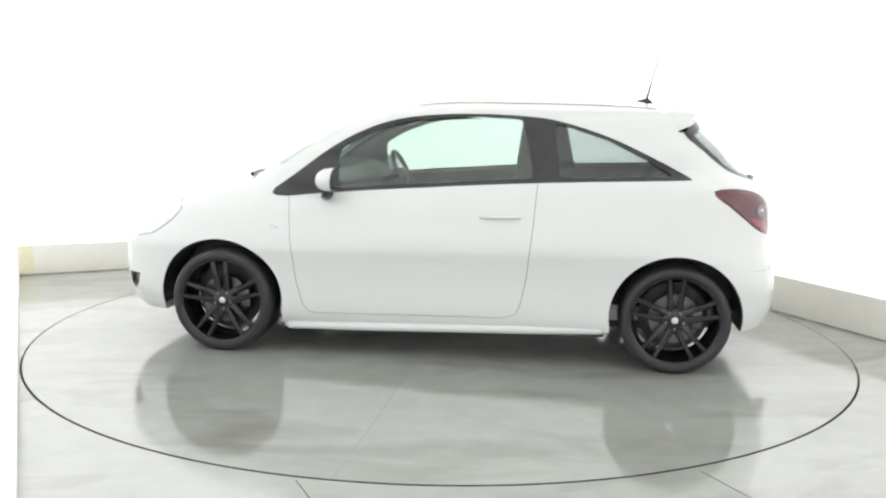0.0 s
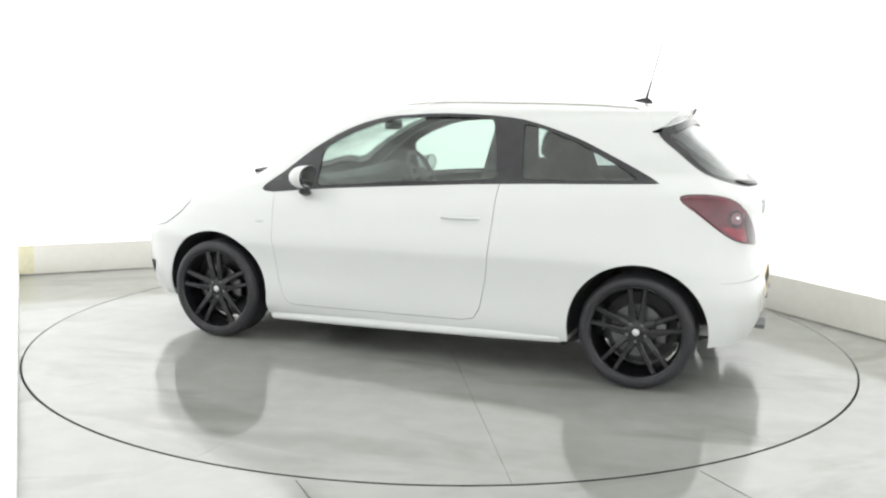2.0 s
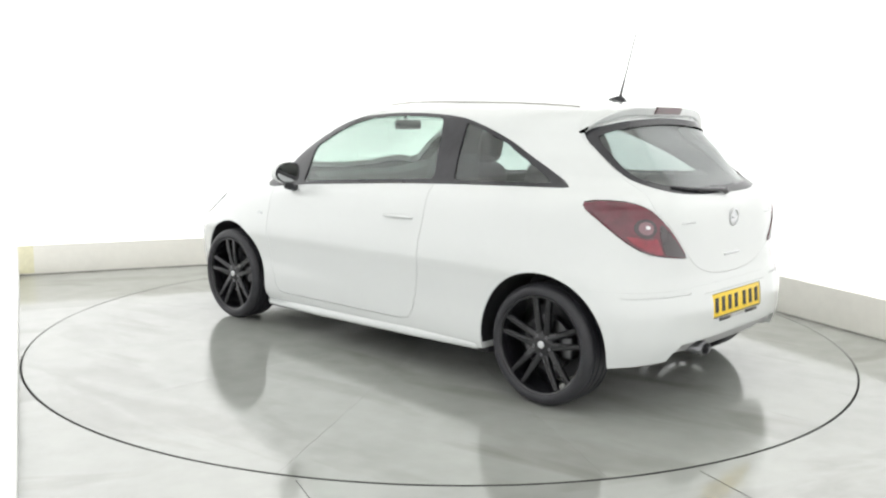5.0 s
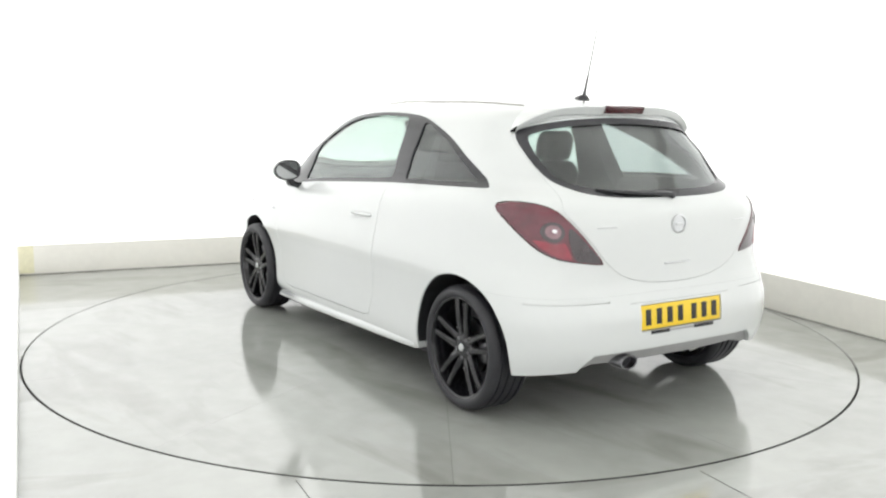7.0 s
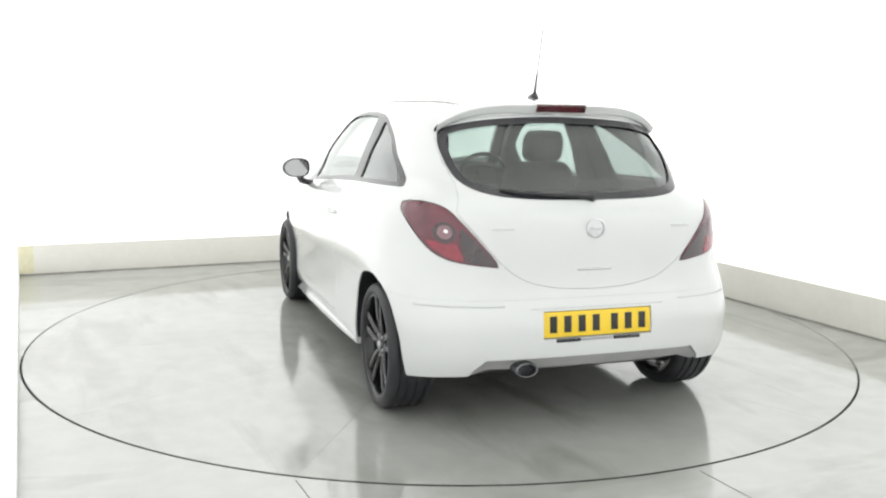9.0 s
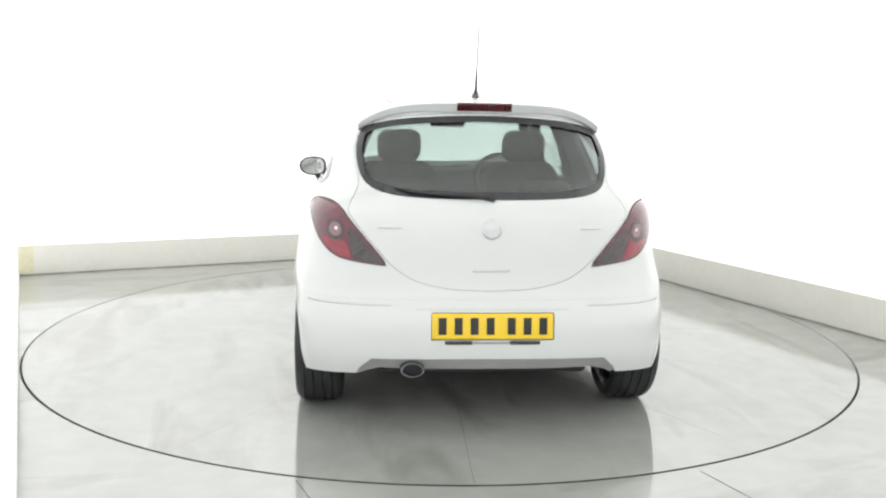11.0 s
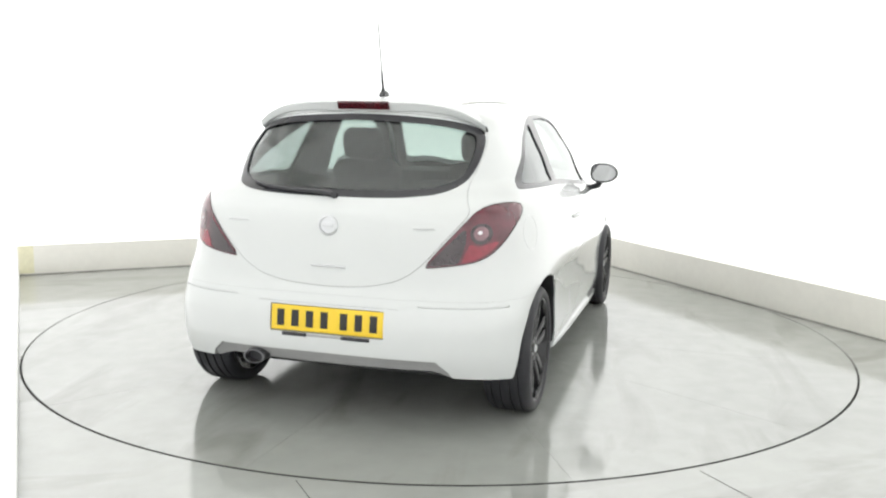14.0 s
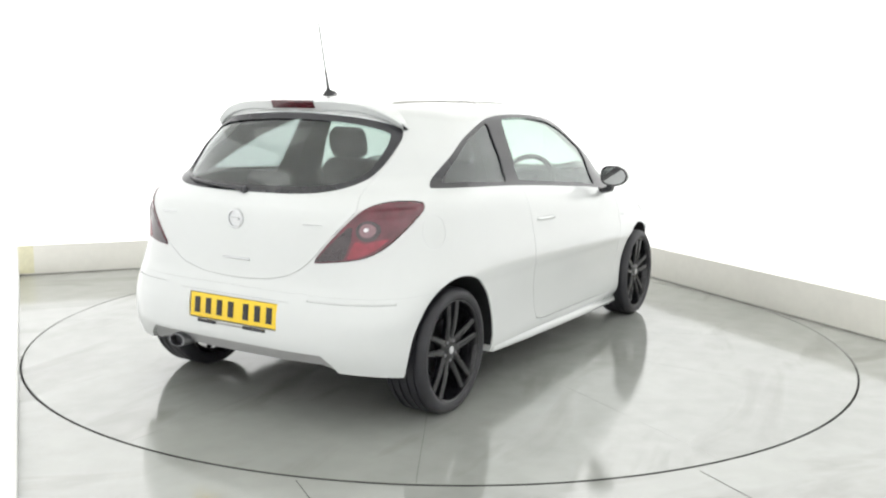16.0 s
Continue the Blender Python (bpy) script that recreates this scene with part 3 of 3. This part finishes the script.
def build_spoiler(car, hatch):
    bm = bmesh.new()
    rows = []
    for i in range(41):
        y = -.565 + 1.13 * i / 40
        k = abs(y) / .565
        xt, zt = -1.402 + .100 * k ** 3, 1.420 - .097 * k ** 4.5
        xl = -1.16 - .085 * k ** 3
        zl = roof_z(xl, y)
        th = .042 - .014 * k
        sec = [(xl, zl - .012), (xl, zl + .001)]
        for t in (.25, .5, .75):
            x = xl + (xt - xl) * t
            sec.append((x, zl + (zt - zl) * t + .010 * (1 - k ** 4) * math.sin(math.pi * t)))
        sec += [(xt + .004, zt + .001), (xt, zt - .004), (xt + .018, zt - th), (xt + .030, zt - th - .002), (xt + .11, zt - th + .006), (xl, zl - .03)]
        rows.append([bm.verts.new((x, y, z)) for x, z in sec])
    n = len(rows[0])
    for p, q in zip(rows, rows[1:]):
        for j in range(n):
            bm.faces.new((p[j], p[(j + 1) % n], q[(j + 1) % n], q[j]))
    bm.faces.new(rows[0])
    bm.faces.new(rows[-1][::-1])
    sp = part("roof_spoiler", bm, M_PAINT, car, "white roof spoiler above the rear window", 35)
    bm = bmesh.new()
    rows = []
    for i in range(13):
        y = -.134 + .250 * i / 12
        k = abs(y) / .575
        xt, zt = -1.4055 + .100 * k ** 3, 1.420 - .097 * k ** 4.5
        rows.append([bm.verts.new(p) for p in ((xt + .02, y, zt + .002), (xt - .001, y, zt + .0025), (xt - .004, y, zt - .006), (xt + .010, y, zt - .034), (xt + .03, y, zt - .036))])
    for p, q in zip(rows, rows[1:]):
        for j in range(5):
            bm.faces.new((p[j], p[(j + 1) % 5], q[(j + 1) % 5], q[j]))
    bm.faces.new(rows[0])
    bm.faces.new(rows[-1][::-1])
    part("brake_lamp", bm, M_BRAKE, sp, "dark red high brake lamp in the spoiler")


def build_rear_details(car, hatch, bumper):
    # plate with plain bars for its marks
    def plate_at(z):
        return -1.8145 - (.543 - z) * .10
    tilt = -math.degrees(math.atan(.10))
    m = pose(plate_at(.487) - .006, -.013, .487, 0, -tilt, 0)
    pl = part("number_plate", box(-.004, .004, -.26, .26, -.0555, .0555, .0035, m=m), M_YELLOW, bumper, "yellow rear number plate with dark bars")
    ys = [.196, .128, .060, -.008, -.098, -.166, -.234]
    for y in ys:
        part("plate_mark", box(-.0062, -.004, y + .001, y + .035, -.036, .036, .001, m=m), M_INK, pl, "dark bar")
    part("plate_backing", box(.004, .03, -.25, .25, -.05, .05, .003, m=m), M_PLASTIC, pl)
    for y0, y1 in ((.075, .190), (-.215, -.085)):
        part("grab_slot", box(-1.8465, -1.81, y0, y1, .411, .4265, .003), M_TRIM, bumper, "dark slot below the number plate")
    part("slot_bridge", box(-1.8455, -1.81, -.085, .075, .414, .424, .003), M_GREY, bumper, "light grey bridge between two slots")
    # apron: its grey puts the shade under the bumper into the colour
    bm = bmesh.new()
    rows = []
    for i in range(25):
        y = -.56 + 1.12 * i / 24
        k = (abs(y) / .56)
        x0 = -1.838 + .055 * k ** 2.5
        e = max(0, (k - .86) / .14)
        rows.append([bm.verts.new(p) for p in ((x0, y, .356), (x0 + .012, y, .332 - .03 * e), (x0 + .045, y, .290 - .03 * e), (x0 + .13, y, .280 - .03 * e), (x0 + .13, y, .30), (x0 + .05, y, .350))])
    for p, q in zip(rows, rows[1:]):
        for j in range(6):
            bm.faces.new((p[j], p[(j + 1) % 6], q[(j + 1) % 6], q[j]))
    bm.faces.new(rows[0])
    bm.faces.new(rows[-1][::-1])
    part("apron", bm, M_GREY, bumper, "rear apron, coloured grey for its shade under the bumper")
    # exhaust: an oval pipe
    bm = lathe([(.046, .003), (.046, .20), (.037, .20), (.0355, .006), (.038, 0), (.044, 0)], 32, "z")
    bmesh.ops.transform(bm, matrix=Matrix.Translation((-1.850, .326, .302)) @ pose(0, 0, 0, 0, 90, 0) @ Matrix.Diagonal((.70, 1.12, 1, 1)), verts=bm.verts)
    pipe = part("exhaust_pipe", bm, M_PIPE, car, "oval dull steel exhaust tip")
    # dark disc that closes the pipe a little way in
    bm = lathe([(.0001, .032), (.0368, .032), (.0368, .055), (.0001, .055)], 24, "z")
    bmesh.ops.transform(bm, matrix=Matrix.Translation((-1.850, .326, .302)) @ pose(0, 0, 0, 0, 90, 0) @ Matrix.Diagonal((.70, 1.12, 1, 1)), verts=bm.verts)
    part("pipe_inside", bm, M_RUBBER, pipe, "dark disc set inside the pipe")
    # silencer under the apron
    bm = tube([(-1.66, .335, .292), (-1.56, .30, .28), (-1.50, .26, .275), (-1.50, -.26, .275), (-1.50, -.32, .28)], [.03, .035, .075, .075, .05], 16)
    part("silencer", bm, M_PIPE, car, "dull steel silencer box")
    # emblem and word marks as plain shapes
    xb = back_x(-.005, .895)
    bm = lathe([(.044, 0), (.044, .006), (.036, .009), (.034, .004), (.0001, .005), (.0001, 0)], 32, "z")
    bmesh.ops.transform(bm, matrix=Matrix.Translation((xb - .0005, -.005, .895)) @ pose(0, 0, 0, 0, -90, 0), verts=bm.verts)
    bd = part("emblem", bm, M_SILVER, hatch, "round chrome emblem")
    part("emblem_bar", box(xb - .012, xb - .003, -.03, .02, .889, .901, .003), M_SILVER, bd)
    for y0, y1, z in ((.375, .475, .897), (-.475, -.385, .897)):
        pts = [(back_x(y, z) - .001, y, z) for y in np.linspace(y0, y1, 6)]
        bm = tube(pts, .0055, 6, flat=.3)
        part("word_mark", bm, M_SILVER, hatch, "thin chrome word mark")
    pts = [(back_x(y, .718) - .001, y, .718) for y in np.linspace(-.085, .075, 12)]
    part("tailgate_grip", tube(pts, .005, 8), M_SILVER, hatch, "slim tailgate grip recess")
    # rear wiper
    bm = bmesh.new()
    pts = [(back_x(y, z) - o, y, z) for y, z, o in ((.0, 1.022, .012), (.05, 1.030, .022), (.2, 1.036, .022), (.33, 1.045, .018), (.40, 1.055, .012))]
    w = part("rear_wiper", tube(pts, [.016, .012, .009, .008, .006], 8, bm), M_TRIM, hatch, "black rear wiper resting on the glass")
    bm = lathe([(.018, 0), (.016, .02), (.0001, .024), (.0001, 0)], 20, "z")
    bmesh.ops.transform(bm, matrix=Matrix.Translation((back_x(0, 1.015) + .004, -.01, 1.016)) @ pose(0, 0, 0, 0, -62, 0), verts=bm.verts)
    part("pivot_cap", bm, M_TRIM, w)
    # aerial
    z0 = roof_z(-1.10, 0)
    bm = bmesh.new()
    rows = []
    for x, w_, h in ((-1.040, .006, .004), (-1.062, .018, .012), (-1.100, .022, .026), (-1.127, .019, .028), (-1.150, .008, .010)):
        zz = roof_z(x, 0) - .004
        rows.append([bm.verts.new((x, a * w_, zz + b * (h + .004))) for a, b in ((-1, 0), (-.85, .5), (-.4, .95), (.4, .95), (.85, .5), (1, 0))])
    for p, q in zip(rows, rows[1:]):
        for j in range(6):
            bm.faces.new((p[j], p[(j + 1) % 6], q[(j + 1) % 6], q[j]))
    bm.faces.new(rows[0])
    bm.faces.new(rows[-1][::-1])
    ae = part("aerial", bm, M_TRIM, car, "black roof aerial with a thin whip")
    a0, a1 = Vector((-1.112, 0, z0 + .018)), Vector((-1.190, 0, 1.80))
    part("aerial_sleeve", tube([a0, a0.lerp(a1, .12), a0.lerp(a1, .30)], [.009, .006, .0048], 10), M_TRIM, ae)
    part("aerial_whip", tube([a0.lerp(a1, .30), a0.lerp(a1, .95), a1], [.0030, .0026, .0028], 8), M_TRIM, ae, "thin dark whip")


def build_side_details(car):
    for sy in (1, -1):
        # roof seam
        pts = [(x, sy * (.43 - .03 * abs(x + .4)), roof_z(x, sy * (.43 - .03 * abs(x + .4))) + .0005) for x in np.linspace(.22, -1.14, 30)]
        part("roof_seam", tube(pts, .0042, 6), M_SHADE_SEAM, car, "slim grey roof seam strip")
        # repeater lamp
        y = side_y(.955, .73)
        part("side_repeater", box(.935, .985, y - .004, y + .004, .722, .738, .003) if sy > 0 else box(.935, .985, -y - .004, -y + .004, .722, .738, .003), M_HEAD, car, "small clear side repeater lamp")
        # door mirror: rounded outside, squarer towards the door, the glass turned in to the driver
        def mirror_at(a, r, x):
            c, s_ = math.cos(a), math.sin(a)
            g = r if c >= 0 else r / (abs(c) ** 3 + abs(s_) ** 3) ** (1 / 3)
            y = .091 * g * c
            z = .0645 * g * s_
            return (x - .03 * y - .07 * z, sy * (.898 + y), 1.004 + z)
        angles = np.linspace(0, 2 * math.pi, 41)[:-1]
        def loft(rows):
            bm = bmesh.new()
            vs = [[bm.verts.new(mirror_at(a, r, x)) for a in angles] for r, x in rows]
            for p, q in zip(vs, vs[1:]):
                for j in range(40):
                    bm.faces.new((p[j], p[(j + 1) % 40], q[(j + 1) % 40], q[j]))
            bm.faces.new(vs[0])
            bm.faces.new(vs[-1][::-1])
            return bm
        house = part("door_mirror", loft([(.96, .604), (1.0, .610), (1.0, .622), (.97, .640), (.90, .660), (.78, .678), (.60, .691), (.40, .698), (.18, .701)]), M_PAINT, car, "white door mirror with a black rim and stalk", 60)
        part("mirror_rim", loft([(.80, .606), (.83, .598), (.90, .594), (.965, .597), (.965, .606)]), M_TRIM, house, "black mirror rim")
        part("mirror_glass", loft([(.84, .5965), (.84, .600)]), M_MIRROR, house)
        part("mirror_stalk", tube([(.67, sy * .74, .905), (.67, sy * .80, .902), (.65, sy * .855, .918), (.635, sy * .875, .952)], [.03, .034, .034, .028], 12, flat=.6), M_TRIM, house, "black mirror stalk")
        sill = [(x, sy * (side_y(x, .23) - .014 - d), .166 + (.9 - x) * .031) for x, d in ((.915, .035), (.88, .006), (.4, 0), (0, 0), (-.45, 0), (-.86, .006), (-.90, .035))]
        part("sill_trim", tube(sill, [.012, .023, .026, .026, .026, .023, .012], 12), M_PAINT, car, "white sill skirt")
    # fuel flap on the right
    pts = [(-1.40 + .07 * math.cos(a), .86 + .075 * math.sin(a)) for a in np.linspace(0, 2 * math.pi, 29)]
    part("fuel_flap_seam", tube([(x, -side_y(x, z) - .0003, z) for x, z in pts], .0009, 6), M_SILVER, car, "thin round seam of the fuel flap")
    # windscreen wipers
    for y0, y1 in ((.50, -.05), (.0, -.52)):
        pts = []
        for t in (0, .3, .6, 1):
            y = y0 + (y1 - y0) * t
            x = 1.27 - .06 * t - .25 * y * y
            pts.append((x, y, roof_z(x, y) + .018 - .006 * t))
        part("wiper", tube(pts, [.014, .01, .008, .006], 8), M_TRIM, car, "black windscreen wiper")


def build_wheel(car, x0, sy, spin):
    m = pose(x0, sy * (WHEEL_Y + (.024 if x0 > 0 else -.006)), WHEEL_Z, 0, 0, 0 if sy > 0 else 180) @ pose(0, 0, 0, 0, spin, 0)
    def put(bm):
        bmesh.ops.transform(bm, matrix=m, verts=bm.verts)
        return bm
    def put_wide(bm):
        bmesh.ops.transform(bm, matrix=m @ Matrix.Diagonal((1.07, 1, 1.07, 1)), verts=bm.verts)
        return bm
    bm = lathe([(.224, .088), (.228, .094), (.222, .099), (.214, .094), (.208, .075), (.198, .02), (.196, -.085), (.222, -.095), (.226, -.09), (.202, -.075), (.204, .02), (.212, .068)], 72)
    hub = lathe([(.0001, .080), (.030, .080), (.044, .077), (.060, .070), (.066, .060), (.066, .03), (.0001, .03)], 40)
    me = bpy.data.meshes.new("hub")
    hub.to_mesh(me)
    hub.free()
    bm.from_mesh(me)
    bpy.data.meshes.remove(me)
    wheel = part("wheel", put_wide(bm), M_RIM, car, "gloss black alloy wheel with five twin spokes", 35)
    for k in range(5):
        a0 = 2 * math.pi * k / 5 + math.pi / 2
        for s_ in (1, -1):
            n, bm = 6, bmesh.new()
            rows = []
            for i in range(n):
                t = i / (n - 1)
                r = .040 + (.214 - .040) * t
                mid = s_ * (.019 + .018 * t)
                hw = .0132 - .001 * t + .005 * (1 - t) ** 3
                y1 = .074 + .016 * t ** 1.4 + .006 * math.sin(math.pi * t)
                dep = .034 - .012 * t
                sec = []
                for e, yy in ((-hw, y1 - dep), (-hw * 1.05, y1 - .006), (-hw * .65, y1), (hw * .65, y1), (hw * 1.05, y1 - .006), (hw, y1 - dep)):
                    px, pz = r, mid + e
                    sec.append(bm.verts.new((px * math.cos(a0) - pz * math.sin(a0), yy, px * math.sin(a0) + pz * math.cos(a0))))
                rows.append(sec)
            for p, q in zip(rows, rows[1:]):
                for j in range(6):
                    bm.faces.new((p[j], p[(j + 1) % 6], q[(j + 1) % 6], q[j]))
            bm.faces.new(rows[0])
            bm.faces.new(rows[-1][::-1])
            part("spoke", put_wide(bm), M_RIM, wheel)
    # tyre with grooves
    prof = [(.232, .080), (.238, .100), (.254, .1075), (.268, .107), (.280, .100), (.2895, .088)]
    for g in (.062, .022, -.022, -.062):
        prof += [(.295, g + .012), (.295, g + .005), (.288, g + .004), (.288, g - .004), (.295, g - .005), (.295, g - .012)]
    prof += [(.2895, -.088), (.280, -.100), (.268, -.107), (.254, -.1075), (.238, -.100), (.232, -.080)]
    part("tyre", put(lathe(prof, 96)), M_RUBBER, wheel, "black low-profile tyre", 50)
    part("centre_cap", put(lathe([(.0001, .0865), (.012, .086), (.0175, .0835), (.0185, .079), (.0001, .079)], 28)), M_SILVER, wheel, "grey metal centre cap")
    for k in range(5):
        a = 2 * math.pi * (k + .5) / 5 + math.pi / 2
        b = lathe([(.0001, .078), (.007, .078), (.0085, .075), (.0085, .066), (.0001, .066)], 12)
        bmesh.ops.translate(b, vec=(.047 * math.cos(a), 0, .047 * math.sin(a)), verts=b.verts)
        part("wheel_bolt", put(b), M_PIPE, wheel, "steel wheel bolt")
    part("brake_disc", put(lathe([(.07, .030), (.135, .030), (.135, .008), (.07, .008), (.07, -.03), (.06, -.03), (.06, .034), (.068, .036)], 48)), M_STEEL, wheel, "worn steel brake disc")
    # added dark backing, stands in for the shade inside the wheel
    part("dark_backing", put(lathe([(.0001, -.062), (.180, -.062), (.187, -.056), (.187, -.050), (.0001, -.050)], 40)), M_PLASTIC, wheel, "dark disc added to keep the wheel's inner side in the dark")
    b = box(-.15, -.085, -.02, .045, -.055, .055, .012)
    part("brake_caliper", put(b), M_STEEL, wheel, "grey brake caliper")


def build_interior(car):
    def soft_box(x0, x1, y0, y1, z0, z1, r, m=None):
        return box(x0, x1, y0, y1, z0, z1, r, m=m)
    for y in (.35, -.35):
        lean = pose(-.30, y, .50, 0, -14, 0)
        seat = part("front_seat", soft_box(-.33, .22, y - .24, y + .24, .36, .53, .05), M_CLOTH, car, "black cloth front seat")
        bm = box(-.07, .07, -.24, .24, -.02, .62, .068)
        for v in bm.verts:
            k = max(0, (v.co.z - .3) / .32)
            v.co.y *= 1 - .22 * k * k
        bmesh.ops.transform(bm, matrix=lean, verts=bm.verts)
        part("backrest", bm, M_CLOTH, seat)
        part("headrest", box(-.06, .05, -.122, .122, .625, .80, .054, m=lean), M_CLOTH, seat)
        for yy in (-.05, .05):
            part("headrest_post", box(-.008, .008, yy - .006, yy + .006, .58, .66, .002, m=lean), M_STEEL, seat)
    bench = part("rear_seat", soft_box(-1.02, -.62, -.60, .60, .38, .54, .05), M_CLOTH, car, "black cloth rear bench")
    part("bench_back", box(-.07, .06, -.60, .60, 0, .48, .05, m=pose(-1.02, 0, .50, 0, -16, 0)), M_CLOTH, bench)
    for y in (.34, -.34):
        part("bench_headrest", box(-.05, .04, -.13, .13, .44, .575, .04, m=pose(-1.03, y, .50, 0, -16, 0)), M_CLOTH, bench)
    for sy in (1, -1):
        bm = bmesh.new()
        rows = []
        for z, yo, yi, x0, x1 in ((.90, .80, .66, -.36, -.76), (1.02, .735, .61, -.365, -.70), (1.20, .655, .555, -.385, -.66), (1.345, .57, .48, -.40, -.63)):
            rows.append([bm.verts.new(p) for p in ((x0, sy * (yo - .03), z), (x0 - .04, sy * yi, z), (x1 + .04, sy * yi, z), (x1, sy * (yo - .035), z))])
        for p, q in zip(rows, rows[1:]):
            for j in range(4):
                bm.faces.new((p[j], p[(j + 1) % 4], q[(j + 1) % 4], q[j]))
        bm.faces.new(rows[0])
        bm.faces.new(rows[-1][::-1])
        part("pillar_trim", bm, M_LINING, car, "dark inner trim of the door pillar")
    part("parcel_shelf", box(-1.60, -1.20, -.56, .56, .925, .945, .006), M_PLASTIC, car, "black parcel shelf")
    bm = bmesh.new()
    rows = []
    for y in np.linspace(-.66, .66, 15):
        d = .03 * abs(y)
        hump = .05 * math.exp(-((y + .37) / .17) ** 2)
        rows.append([bm.verts.new(p) for p in ((1.05 - d * 3, y, .62), (.62, y, .60), (.58, y, .86), (.60, y, .97 + hump), (.66, y, 1.0 + hump), (.80, y, .985 + .4 * hump), (1.04 - d * 4, y, .945))])
    for p, q in zip(rows, rows[1:]):
        for j in range(7):
            bm.faces.new((p[j], p[(j + 1) % 7], q[(j + 1) % 7], q[j]))
    bm.faces.new(rows[0])
    bm.faces.new(rows[-1][::-1])
    part("dashboard", bm, M_PLASTIC, car, "black moulded dashboard", 50)
    m = pose(.45, -.37, .945, 0, -66, 0)
    bm = bmesh.new()
    n, k = 40, 10
    rows = [[bm.verts.new(((.175 + .016 * math.cos(b)) * math.cos(a), (.175 + .016 * math.cos(b)) * math.sin(a), .016 * math.sin(b))) for b in np.linspace(0, 2 * math.pi, k + 1)[:-1]] for a in np.linspace(0, 2 * math.pi, n + 1)[:-1]]
    for i in range(n):
        for j in range(k):
            bm.faces.new((rows[i][j], rows[i][(j + 1) % k], rows[(i + 1) % n][(j + 1) % k], rows[(i + 1) % n][j]))
    bmesh.ops.transform(bm, matrix=m, verts=bm.verts)
    sw = part("steering_wheel", bm, M_PLASTIC, car, "black three-spoke steering wheel")
    part("wheel_boss", box(-.06, .06, -.065, .065, -.03, .02, .02, m=m), M_PLASTIC, sw)
    for x0, x1, y0, y1 in ((-.015, .015, .05, .17), (-.015, .015, -.17, -.05), (-.17, -.05, -.015, .015)):
        part("wheel_spoke", box(x0, x1, y0, y1, -.012, .006, .004, m=m), M_STEEL, sw)
    part("steering_column", tube([(.46, -.37, .94), (.62, -.37, .87)], [.04, .05], 14), M_PLASTIC, car)
    rv = part("rear_view_mirror", box(.475, .505, -.115, .115, 1.262, 1.325, .02), M_PLASTIC, car, "black interior rear-view mirror")
    part("mirror_arm", tube([(.50, 0, 1.31), (.53, 0, 1.375)], .01, 10), M_PLASTIC, rv)


car = new("car")
tagged(car, "white three-door hatchback with black alloy wheels on the turntable", "car")
hatch, bumper = build_bodywork(car)
build_lining(car)
build_glass(car, hatch)
build_spoiler(car, hatch)
build_rear_details(car, hatch, bumper)
build_side_details(car)
for x0, sy, spin in ((FRONT_X, 1, 4), (-WHEEL_X, 1, 0), (FRONT_X, -1, -4), (-WHEEL_X, -1, 0)):
    build_wheel(car, x0, sy, spin)
build_interior(car)


def motions():
    """The turntable carries the car round at a steady rate."""
    rate, start = -7.034, 172.01
    times = [i * 1.0 for i in range(17)]
    walk(turntable, [(t, pose(0, 0, 0, 0, 0, rate * t)) for t in times])
    walk(car, [(t, pose(0, 0, 0, 0, 0, start + rate * t) @ pose(-.1198, -.0505, 0)) for t in times])


motions()
